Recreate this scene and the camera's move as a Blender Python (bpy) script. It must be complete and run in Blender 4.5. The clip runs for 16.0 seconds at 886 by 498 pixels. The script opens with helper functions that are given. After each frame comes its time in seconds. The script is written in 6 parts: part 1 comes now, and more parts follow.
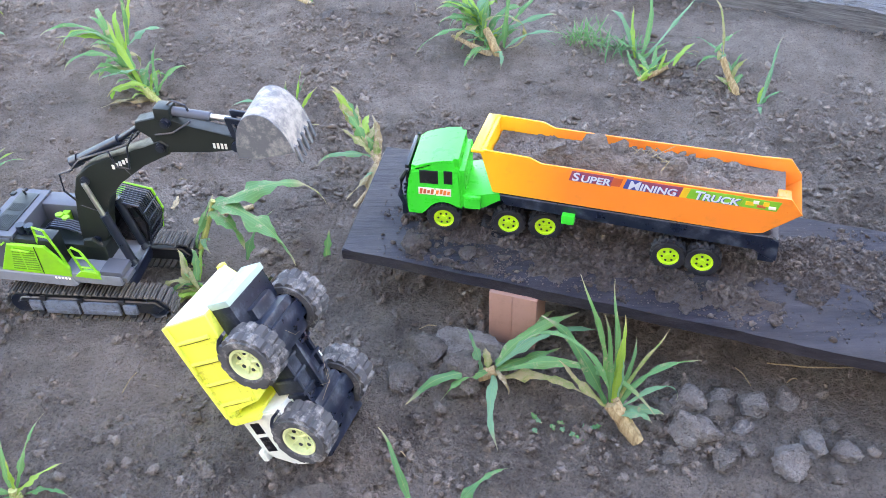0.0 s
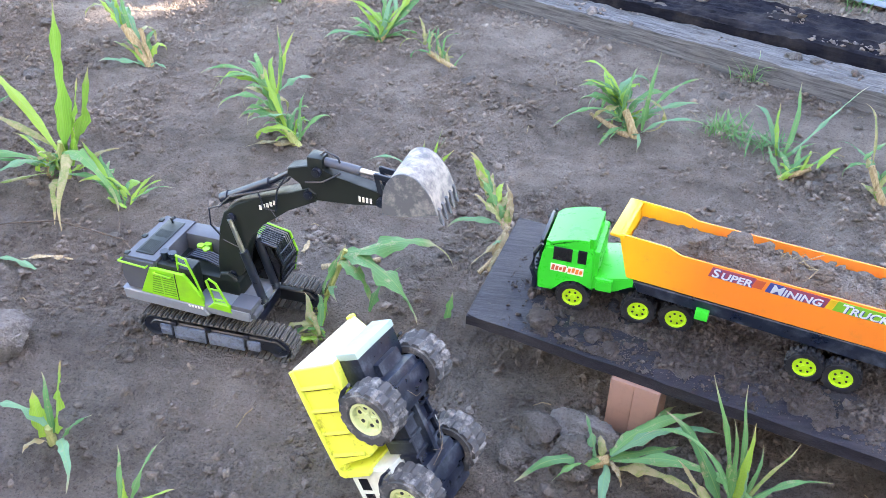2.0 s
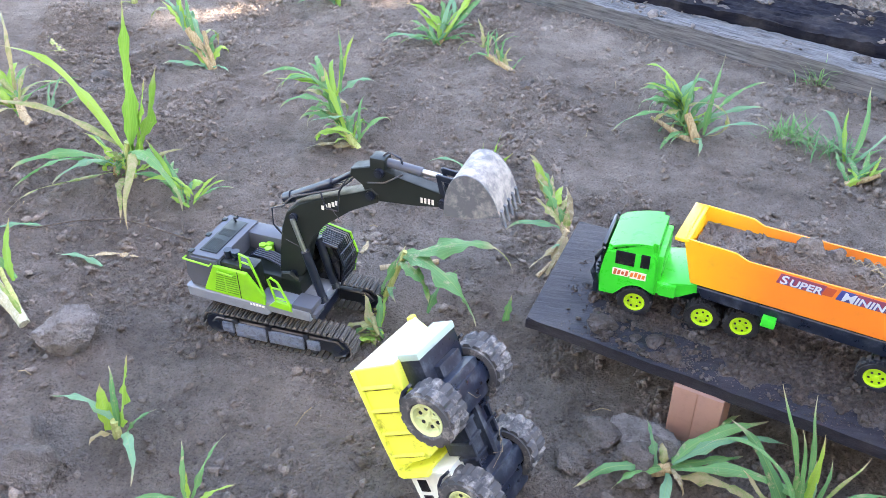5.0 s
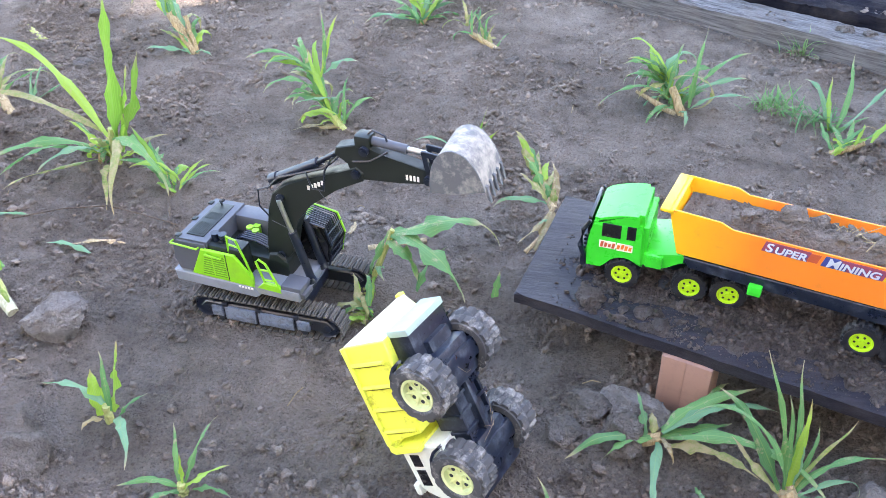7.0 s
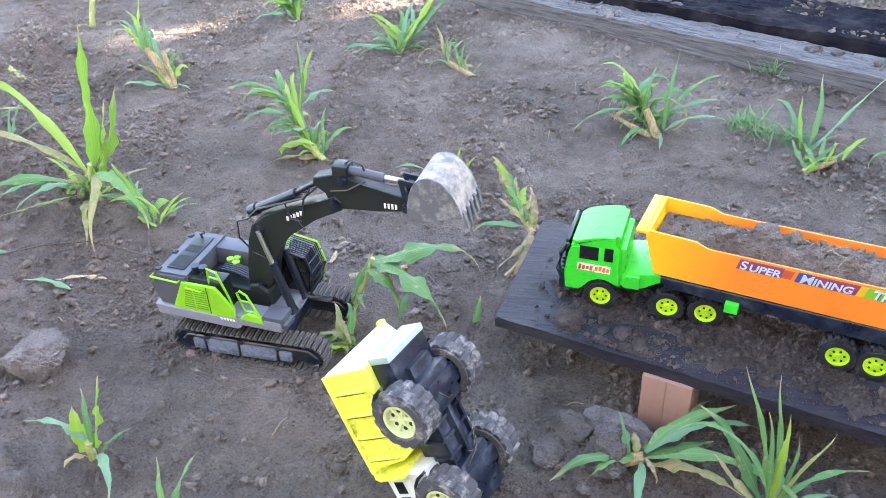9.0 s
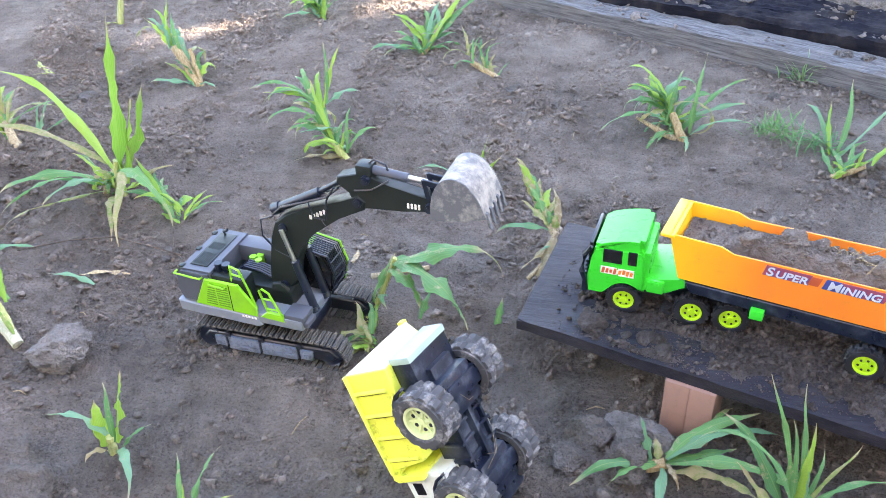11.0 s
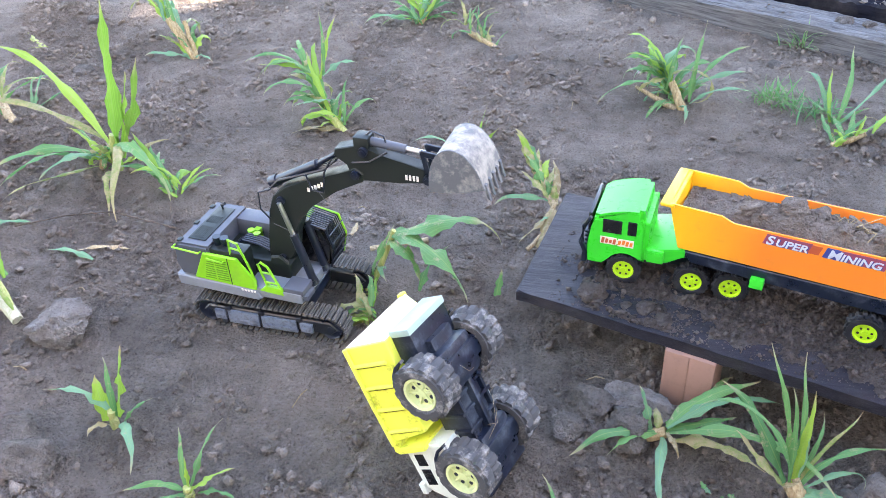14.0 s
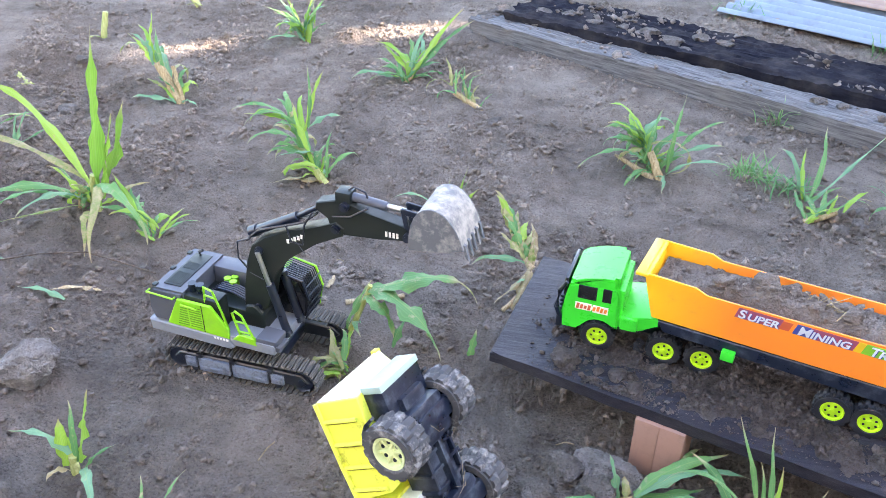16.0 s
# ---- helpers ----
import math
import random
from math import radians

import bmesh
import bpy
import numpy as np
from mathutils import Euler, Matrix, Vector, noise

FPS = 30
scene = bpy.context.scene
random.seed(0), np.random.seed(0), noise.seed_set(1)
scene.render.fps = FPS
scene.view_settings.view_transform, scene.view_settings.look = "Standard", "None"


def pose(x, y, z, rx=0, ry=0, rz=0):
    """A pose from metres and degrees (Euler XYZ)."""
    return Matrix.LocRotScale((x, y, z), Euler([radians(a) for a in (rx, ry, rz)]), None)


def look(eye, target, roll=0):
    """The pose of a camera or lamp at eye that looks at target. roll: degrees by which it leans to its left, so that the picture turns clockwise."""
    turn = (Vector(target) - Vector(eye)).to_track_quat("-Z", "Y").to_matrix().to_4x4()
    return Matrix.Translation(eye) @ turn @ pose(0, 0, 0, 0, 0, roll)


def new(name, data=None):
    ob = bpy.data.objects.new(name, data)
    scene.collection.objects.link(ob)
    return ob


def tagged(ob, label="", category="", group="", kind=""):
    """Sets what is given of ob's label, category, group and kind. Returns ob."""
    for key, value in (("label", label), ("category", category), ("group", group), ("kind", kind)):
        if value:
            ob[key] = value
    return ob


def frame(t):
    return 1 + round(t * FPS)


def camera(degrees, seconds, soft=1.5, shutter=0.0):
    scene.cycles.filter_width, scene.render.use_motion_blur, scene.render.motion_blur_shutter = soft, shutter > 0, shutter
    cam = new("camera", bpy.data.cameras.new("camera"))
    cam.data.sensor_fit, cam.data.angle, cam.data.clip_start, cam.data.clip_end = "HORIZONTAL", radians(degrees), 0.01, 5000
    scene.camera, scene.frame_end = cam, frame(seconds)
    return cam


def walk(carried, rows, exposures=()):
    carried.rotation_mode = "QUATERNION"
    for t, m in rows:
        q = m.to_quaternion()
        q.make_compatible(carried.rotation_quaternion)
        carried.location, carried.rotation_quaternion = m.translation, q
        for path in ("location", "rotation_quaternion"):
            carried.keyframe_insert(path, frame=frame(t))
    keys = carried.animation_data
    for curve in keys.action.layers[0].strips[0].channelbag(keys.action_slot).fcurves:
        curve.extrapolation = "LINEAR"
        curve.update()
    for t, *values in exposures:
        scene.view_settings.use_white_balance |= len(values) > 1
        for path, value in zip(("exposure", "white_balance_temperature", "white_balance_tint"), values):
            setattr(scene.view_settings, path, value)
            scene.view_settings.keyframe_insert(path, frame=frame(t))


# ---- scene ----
cam = camera(54.0, 16.0, 0.5)
PATH = [
    (0, (0.074, 0.033, 1.026), (0.016, 1.566, -0.258), -1.8),
    (0.5, (0.046, 0.031, 1.027), (-0.097, 1.58, -0.23), -0.4),
    (1, (0.03, 0.031, 1.024), (-0.202, 1.568, -0.234), -0.6),
    (1.5, (0.024, 0.03, 1.025), (-0.235, 1.599, -0.188), -0.3),
    (2, (0.018, 0.038, 1.037), (-0.263, 1.635, -0.134), 0.7),
    (2.5, (0.009, 0.032, 1.036), (-0.304, 1.651, -0.096), -0.0),
    (3, (0.013, 0.033, 1.04), (-0.29, 1.676, -0.06), 0.2),
    (3.5, (0.012, 0.033, 1.035), (-0.314, 1.659, -0.083), -0.2),
    (4, (0.001, 0.035, 1.034), (-0.398, 1.634, -0.099), -0.7),
    (6.5, (0.003, 0.035, 1.026), (-0.371, 1.596, -0.167), -1.4),
    (7, (0.009, 0.029, 1.025), (-0.361, 1.59, -0.169), -1.9),
    (7.5, (0.015, 0.028, 1.027), (-0.368, 1.597, -0.153), -2.7),
    (8, (0.017, 0.029, 1.03), (-0.373, 1.604, -0.14), -3.0),
    (8.5, (0.015, 0.028, 1.028), (-0.356, 1.602, -0.149), -3.1),
    (9, (0.02, 0.022, 1.031), (-0.322, 1.625, -0.115), -2.7),
    (11.5, (0.014, 0.029, 1.025), (-0.402, 1.619, -0.115), -3.4),
    (12, (0.011, 0.034, 1.021), (-0.427, 1.606, -0.135), -4.1),
    (12.5, (0.012, 0.034, 1.023), (-0.431, 1.611, -0.125), -3.6),
    (13, (0.011, 0.035, 1.018), (-0.409, 1.563, -0.202), -3.6),
    (13.5, (0.016, 0.029, 1.025), (-0.367, 1.592, -0.163), -3.2),
    (14, (0.016, 0.029, 1.024), (-0.366, 1.587, -0.169), -3.3),
    (14.5, (0.016, 0.031, 1.021), (-0.364, 1.576, -0.19), -3.5),
    (15, (0.016, 0.033, 1.021), (-0.355, 1.581, -0.19), -3.1),
    (15.5, (0.012, 0.028, 1.024), (-0.344, 1.635, -0.111), -0.5),
    (16, (0.013, 0.027, 1.034), (-0.326, 1.667, -0.059), 0.7),
]
walk(cam, [(t, look(eye, target, roll)) for t, eye, target, roll in PATH], [(0, 3.79, 6820, 17), (16, 3.79, 6820, 17)])

# ---- light ----
SUN_AZ, SUN_EL = (0.842, 0.54), 20.0
world = bpy.data.worlds.new("world")
scene.world = world
world.use_nodes = True
wn = world.node_tree.nodes
sky = wn.new("ShaderNodeTexSky")
sky.sky_type = "NISHITA"
sky.sun_disc = False
sky.sun_elevation = radians(SUN_EL)
sky.sun_rotation = math.atan2(SUN_AZ[0], SUN_AZ[1])
sky.air_density, sky.dust_density, sky.ozone_density = 1.0, 1.5, 1.0
world.node_tree.links.new(sky.outputs[0], wn["Background"].inputs[0])
wn["Background"].inputs[1].default_value = 0.15
sun = new("sun", bpy.data.lights.new("sun", "SUN"))
sun.data.energy, sun.data.angle, sun.data.color = 5.0, radians(0.6), (1.0, 0.86, 0.68)
sd = Vector((SUN_AZ[0] * math.cos(radians(SUN_EL)), SUN_AZ[1] * math.cos(radians(SUN_EL)), math.sin(radians(SUN_EL))))
sun.matrix_world = look(sd * 20, (0, 0, 0))


# ---- materials ----
def mat(name, rough=0.6, metal=0.0):
    m = bpy.data.materials.new(name)
    m.use_nodes = True
    b = m.node_tree.nodes["Principled BSDF"]
    b.inputs["Roughness"].default_value, b.inputs["Metallic"].default_value = rough, metal
    return m, m.node_tree.nodes, m.node_tree.links, b


def ramp(nodes, stops):
    r = nodes.new("ShaderNodeValToRGB")
    e = r.color_ramp.elements
    while len(e) < len(stops):
        e.new(0.5)
    for k, (p, c) in zip(e, stops):
        k.position, k.color = p, (*c, 1) if len(c) == 3 else c
    return r


def noise_node(nodes, links, scale, detail=4, rough=0.6, coords="Object"):
    tc = nodes.new("ShaderNodeTexCoord")
    n = nodes.new("ShaderNodeTexNoise")
    n.inputs["Scale"].default_value, n.inputs["Detail"].default_value, n.inputs["Roughness"].default_value = scale, detail, rough
    links.new(tc.outputs[coords], n.inputs["Vector"])
    return n


def mixed(nodes, links, fac, a, b, kind="MIX"):
    m = nodes.new("ShaderNodeMix")
    m.data_type, m.blend_type = "RGBA", kind
    for socket, v in ((m.inputs[0], fac), (m.inputs[6], a), (m.inputs[7], b)):
        if isinstance(v, (int, float)):
            socket.default_value = v
        elif isinstance(v, tuple):
            socket.default_value = (*v, 1)
        else:
            links.new(v, socket)
    return m.outputs[2]


def bump(nodes, links, b, height, strength, distance):
    n = nodes.new("ShaderNodeBump")
    n.inputs["Strength"].default_value, n.inputs["Distance"].default_value = strength, distance
    links.new(height, n.inputs["Height"])
    links.new(n.outputs[0], b.inputs["Normal"])
    return n


def math_node(nodes, links, op, a, b=None, c=None):
    m = nodes.new("ShaderNodeMath")
    m.operation = op
    for socket, v in zip(m.inputs, (a, b, c)):
        if isinstance(v, (int, float)):
            socket.default_value = v
        elif v is not None:
            links.new(v, socket)
    return m.outputs[0]


def soil_material(name, dark, mid, light, fine=0.5, island=False, dry=False, relief=1.0):
    """Dry earth: broad damp and dry patches, fine specks, and a relief of grains and lumps; dry paints the far end
    brighter, as if better lit.
    """
    m, N, L, b = mat(name, 0.95)
    b.inputs["Specular IOR Level"].default_value = 0.15
    big, med, small = noise_node(N, L, 2.6, 5), noise_node(N, L, 17, 7, 0.65), noise_node(N, L, 210, 4, 0.7)
    r1 = ramp(N, [(0.36, dark), (0.49, mid), (0.63, light)])
    L.new(math_node(N, L, "MULTIPLY_ADD", med.outputs[0], 0.42, math_node(N, L, "MULTIPLY", big.outputs[0], 0.58)), r1.inputs[0])
    r2 = ramp(N, [(0.34, (0.5, 0.48, 0.47)), (0.46, (0.96, 0.96, 0.96)), (0.6, (1.0, 1.0, 1.0)), (0.7, (1.4, 1.38, 1.36))])
    L.new(small.outputs[0], r2.inputs[0])
    col = mixed(N, L, fine, r1.outputs[0], r2.outputs[0], "MULTIPLY")
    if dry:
        # light on the far end of the plot, painted as a brightness ramp along y
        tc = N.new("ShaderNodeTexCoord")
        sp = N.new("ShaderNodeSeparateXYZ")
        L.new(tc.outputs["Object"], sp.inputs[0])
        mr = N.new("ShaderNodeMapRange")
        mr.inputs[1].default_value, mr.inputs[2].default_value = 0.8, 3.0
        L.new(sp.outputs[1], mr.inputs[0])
        far_light = ramp(N, [(0.0, (1.0, 1.0, 1.0)), (1.0, (1.5, 1.46, 1.37))])
        L.new(mr.outputs[0], far_light.inputs[0])
        col = mixed(N, L, 1.0, col, far_light.outputs[0], "MULTIPLY")
    if island:
        g = N.new("ShaderNodeNewGeometry")
        r3 = ramp(N, [(0.0, (0.72, 0.7, 0.69)), (1.0, (1.2, 1.18, 1.16))])
        L.new(g.outputs["Random Per Island"], r3.inputs[0])
        col = mixed(N, L, 1.0, col, r3.outputs[0], "MULTIPLY")
    L.new(col, b.inputs["Base Color"])
    # grains: two sizes of rounded cells, thinned by the patch noise, over fine grit
    tc = N.new("ShaderNodeTexCoord")
    wob = noise_node(N, L, 90, 3, 0.6)
    off = N.new("ShaderNodeVectorMath")
    off.operation = "MULTIPLY_ADD"
    off.inputs[1].default_value = (0.008, 0.008, 0.008)
    L.new(wob.outputs[1], off.inputs[0])
    L.new(tc.outputs["Object"], off.inputs[2])
    cells = []
    for scale in (130, 330):
        v = N.new("ShaderNodeTexVoronoi")
        v.inputs["Scale"].default_value = scale
        L.new(off.outputs[0], v.inputs["Vector"])
        cells.append(math_node(N, L, "SUBTRACT", 0.55, v.outputs["Distance"]))
    rough = ramp(N, [(0.4, (0.15, 0.15, 0.15)), (0.62, (1, 1, 1))])
    L.new(med.outputs[0], rough.inputs[0])
    grit = noise_node(N, L, 560, 3, 0.65)
    h = math_node(N, L, "MULTIPLY", cells[0], rough.outputs[0])
    h = math_node(N, L, "MULTIPLY_ADD", cells[1], 0.5, h)
    h = math_node(N, L, "MULTIPLY_ADD", small.outputs[0], 1.1, h)
    h = math_node(N, L, "MULTIPLY_ADD", grit.outputs[0], 0.45, h)
    h = math_node(N, L, "MULTIPLY_ADD", med.outputs[0], 2.2, h)
    bump(N, L, b, h, 1.0, 0.0105 * relief)
    return m


def plastic(name, color, rough=0.35, dirt=0.25, dirt_color=(0.16, 0.13, 0.11), scale=45, spec=0.5, metal=0.0, translucent=0.0, lo=0.5):
    m, N, L, b = mat(name, rough, metal)
    b.inputs["Specular IOR Level"].default_value = spec
    n1, n2 = noise_node(N, L, scale, 6, 0.7), noise_node(N, L, 350, 3, 0.6)
    r = ramp(N, [(lo, (0, 0, 0)), (lo + 0.25, (dirt, dirt, dirt))])
    L.new(n1.outputs[0], r.inputs[0])
    col = mixed(N, L, r.outputs[0], color, dirt_color)
    L.new(col, b.inputs["Base Color"])
    rr = ramp(N, [(0.3, (rough * 0.8,) * 3), (0.7, (min(1, rough * 1.5 + 0.1),) * 3)])
    L.new(n1.outputs[0], rr.inputs[0])
    L.new(rr.outputs[0], b.inputs["Roughness"])
    bump(N, L, b, n2.outputs[0], 0.08, 0.001)
    if translucent:
        b.inputs["Subsurface Weight"].default_value = translucent
        b.inputs["Subsurface Radius"].default_value = (0.01, 0.006, 0.002)
        b.inputs["Subsurface Scale"].default_value = 0.5
    return m


def wood_material(name, dark, light, along=(1, 14, 14), rough=0.8, dust=None, dust_amount=0.4, spec=0.25):
    m, N, L, b = mat(name, rough)
    b.inputs["Specular IOR Level"].default_value = spec
    tc = N.new("ShaderNodeTexCoord")
    mp = N.new("ShaderNodeMapping")
    mp.inputs["Scale"].default_value = along
    L.new(tc.outputs["Object"], mp.inputs[0])
    g = N.new("ShaderNodeTexNoise")
    g.inputs["Scale"].default_value, g.inputs["Detail"].default_value, g.inputs["Roughness"].default_value = 7, 8, 0.7
    L.new(mp.outputs[0], g.inputs["Vector"])
    r = ramp(N, [(0.32, dark), (0.68, light)])
    L.new(g.outputs[0], r.inputs[0])
    col = r.outputs[0]
    if dust:
        d = noise_node(N, L, 9, 7, 0.7)
        dr = ramp(N, [(0.45, (0, 0, 0)), (0.7, (dust_amount,) * 3)])
        L.new(d.outputs[0], dr.inputs[0])
        col = mixed(N, L, dr.outputs[0], col, dust)
    L.new(col, b.inputs["Base Color"])
    bump(N, L, b, g.outputs[0], 0.7, 0.004)
    return m


def leaf_material(name, young, old, dry, dry_amount=0.0):
    m, N, L, b = mat(name, 0.45)
    b.inputs["Specular IOR Level"].default_value = 0.4
    uv = N.new("ShaderNodeUVMap")
    sep = N.new("ShaderNodeSeparateXYZ")
    L.new(uv.outputs[0], sep.inputs[0])
    oi = N.new("ShaderNodeObjectInfo")
    base = mixed(N, L, oi.outputs["Random"], young, old)
    w = N.new("ShaderNodeMath")
    w.operation = "MULTIPLY"
    w.inputs[1].default_value = 60.0
    L.new(sep.outputs[0], w.inputs[0])
    s = N.new("ShaderNodeMath")
    s.operation = "SINE"
    L.new(w.outputs[0], s.inputs[0])
    veins = ramp(N, [(0.0, (0.9, 0.92, 0.88)), (1.0, (1.06, 1.06, 1.03))])
    L.new(s.outputs[0], veins.inputs[0])
    col = mixed(N, L, 1.0, base, veins.outputs[0], "MULTIPLY")
    rib = ramp(N, [(0.46, (0, 0, 0)), (0.495, (0.55, 0.55, 0.55)), (0.505, (0.55, 0.55, 0.55)), (0.54, (0, 0, 0))])
    L.new(sep.outputs[0], rib.inputs[0])
    col = mixed(N, L, rib.outputs[0], col, (0.28, 0.4, 0.12))
    n = noise_node(N, L, 60, 5, 0.7)
    sp = ramp(N, [(0.62 - 0.4 * dry_amount, (0, 0, 0)), (0.74 - 0.3 * dry_amount, (0.8, 0.8, 0.8))])
    L.new(n.outputs[0], sp.inputs[0])
    col = mixed(N, L, sp.outputs[0], col, dry)
    tip = ramp(N, [(0.8, (0, 0, 0)), (0.96, (0.9, 0.9, 0.9))])
    L.new(sep.outputs[1], tip.inputs[0])
    col = mixed(N, L, tip.outputs[0], col, dry)
    L.new(col, b.inputs["Base Color"])
    tr = N.new("ShaderNodeBsdfTranslucent")
    L.new(col, tr.inputs[0])
    mx = N.new("ShaderNodeMixShader")
    mx.inputs[0].default_value = 0.4
    L.new(b.outputs[0], mx.inputs[1])
    L.new(tr.outputs[0], mx.inputs[2])
    L.new(mx.outputs[0], N["Material Output"].inputs[0])
    bump(N, L, b, s.outputs[0], 0.15, 0.0006)
    return m


# dry=True: extra light on the far soil is painted into its colour
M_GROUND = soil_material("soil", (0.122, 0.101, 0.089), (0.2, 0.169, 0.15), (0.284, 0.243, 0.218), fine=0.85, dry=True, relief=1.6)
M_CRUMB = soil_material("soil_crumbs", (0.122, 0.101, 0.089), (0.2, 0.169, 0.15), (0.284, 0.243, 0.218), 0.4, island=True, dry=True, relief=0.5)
M_CLOD = soil_material("dry_clod", (0.12, 0.104, 0.094), (0.19, 0.166, 0.152), (0.25, 0.222, 0.207), 0.6)
M_PALECLOD = soil_material("pale_clod", (0.18, 0.158, 0.147), (0.28, 0.25, 0.236), (0.37, 0.336, 0.32), 0.6)
M_SPILL = soil_material("damp_soil", (0.06, 0.049, 0.047), (0.12, 0.101, 0.096), (0.19, 0.165, 0.158))
M_LOAD = soil_material("loose_load_soil", (0.175, 0.14, 0.12), (0.27, 0.225, 0.197), (0.36, 0.31, 0.278))
M_PLANK = wood_material("dark_board", (0.007, 0.007, 0.012), (0.036, 0.034, 0.046), (1, 9, 9), 0.55, (0.075, 0.065, 0.063), 0.4)
M_GREY = wood_material("weathered_wood", (0.035, 0.033, 0.034), (0.2, 0.193, 0.196), (1.2, 22, 22), 0.9, (0.16, 0.143, 0.133), 0.5)
M_CHAR = wood_material("charred_wood", (0.004, 0.004, 0.007), (0.016, 0.016, 0.024), (1, 12, 12), 0.9, (0.1, 0.085, 0.075), 0.35, 0.08)
M_BRICK = plastic("fired_clay", (0.34, 0.2, 0.155), 0.9, 0.6, (0.25, 0.16, 0.13), 60, 0.2)
M_GREEN = plastic("green_plastic", (0.02, 0.62, 0.035), 0.24, 0.12, spec=0.45)
M_ORANGE = plastic("orange_plastic", (0.95, 0.2, 0.015), 0.3, 0.1, translucent=0.15)
# both blacks: blue base and blue-grey dust patches also paint the sky's sheen
M_BLACK = plastic("black_plastic", (0.005, 0.009, 0.022), 0.28, 0.35, (0.045, 0.055, 0.08), 45, 0.6)
M_CHASSIS = plastic("dusty_sheen_black_plastic", (0.006, 0.01, 0.024), 0.26, 0.7, (0.11, 0.135, 0.17), 32, 0.6, lo=0.5)
M_TYRE = plastic("dusty_rubber", (0.012, 0.013, 0.018), 0.5, 0.5, (0.085, 0.085, 0.09), 70, 0.45)
M_MUD = plastic("muddy_rubber", (0.07, 0.07, 0.075), 0.85, 1.0, (0.36, 0.34, 0.325), 50, 0.2)
M_LIME = plastic("lime_plastic", (0.42, 0.7, 0.02), 0.3, 0.1, spec=0.3)
M_PALE = plastic("pale_lime_plastic", (0.62, 0.68, 0.34), 0.4, 0.35)
M_WHITE = plastic("white_plastic", (0.72, 0.74, 0.66), 0.4, 0.35, (0.3, 0.28, 0.22))
M_YELLOW = plastic("yellow_plastic", (0.84, 0.87, 0.1), 0.35, 0.9, (0.16, 0.13, 0.02), 62, lo=0.55)
M_GRIME = plastic("grime", (0.1, 0.075, 0.025), 0.9, 0.8, (0.2, 0.17, 0.04), 90, 0.1)
# bed yellow paled to cream: sky glare on the upturned tailgate, in the colour
M_LIT_YELLOW = plastic("skylit_yellow_plastic", (0.86, 0.86, 0.55), 0.35, 0.5, (0.6, 0.58, 0.2), 60)
M_PLUM = plastic("sticker_plum", (0.3, 0.06, 0.12), 0.4, 0.1)
M_DARK = plastic("charcoal_plastic", (0.013, 0.017, 0.015), 0.36, 0.18, (0.06, 0.058, 0.053), 45, 0.4)
M_GREYPL = plastic("grey_plastic", (0.078, 0.084, 0.105), 0.42, 0.25, (0.17, 0.16, 0.16), 45, 0.4)
M_TFRAME = plastic("blue_grey_track_frame", (0.012, 0.014, 0.02), 0.3, 0.6, (0.05, 0.055, 0.065), 42, 0.6)
M_TPANEL = plastic("scuffed_track_panel", (0.15, 0.175, 0.23), 0.26, 1.0, (0.025, 0.027, 0.033), 75, 0.6, lo=0.48)
# housing grey lightened: the sky's reflection on the deck skirt is painted in
M_SKIRT = plastic("skylit_grey_skirt", (0.2, 0.215, 0.25), 0.35, 0.3, (0.12, 0.115, 0.11), 45, 0.45)
# darker copy of the leaf green: shade in the vents painted as bars
M_XDARK = plastic("shaded_vent_green", (0.09, 0.24, 0.008), 0.5, 0.3)
M_MINT = plastic("pale_mint_plastic", (0.33, 0.43, 0.39), 0.35, 0.45, (0.3, 0.34, 0.32), 40)
M_XGREEN = plastic("leaf_green_plastic", (0.22, 0.55, 0.015), 0.35, 0.25)
M_STEEL = plastic("steel", (0.5, 0.5, 0.5), 0.3, 0.3, metal=1.0)
M_SHELL = plastic("dust_caked_metal", (0.14, 0.14, 0.145), 0.7, 1.0, (0.36, 0.33, 0.295), 55, 0.3, lo=0.36)
M_BUCKET = plastic("dusty_bucket_metal", (0.1, 0.105, 0.12), 0.6, 1.0, (0.36, 0.34, 0.32), 42)
M_TRACK = plastic("muddy_track_metal", (0.075, 0.07, 0.065), 0.8, 0.9, (0.22, 0.19, 0.165), 60, 0.25)
M_GLASS = plastic("dark_window", (0.01, 0.01, 0.013), 0.15, 0.1)
M_PAPER = plastic("sticker_white", (0.8, 0.75, 0.68), 0.4, 0.1)
M_RED = plastic("sticker_red", (0.55, 0.1, 0.04), 0.4, 0.1)
M_YEL = plastic("sticker_yellow", (0.8, 0.5, 0.02), 0.4, 0.1)
M_CABMARK = plastic("sticker_orange", (0.8, 0.2, 0.02), 0.4, 0.1)
M_BLUE = plastic("sticker_blue", (0.05, 0.07, 0.3), 0.4, 0.1)
M_STGREEN = plastic("sticker_green", (0.2, 0.5, 0.03), 0.4, 0.1)
M_LETTER = plastic("letter_white", (0.62, 0.68, 0.78), 0.4, 0.1)
M_TIN = plastic("galvanised_tin", (0.2, 0.235, 0.28), 0.5, 0.7, (0.13, 0.13, 0.135), 10, 0.4, metal=0.2)
M_RUST = plastic("rusty_tin", (0.3, 0.2, 0.155), 0.7, 0.8, (0.2, 0.1, 0.06), 12, 0.3)
M_WALL = plastic("rough_render", (0.35, 0.33, 0.3), 0.9, 0.5, (0.22, 0.2, 0.18), 3)
M_LEAF = leaf_material("corn_leaf", (0.155, 0.33, 0.11), (0.095, 0.24, 0.095), (0.42, 0.36, 0.22), 0.15)
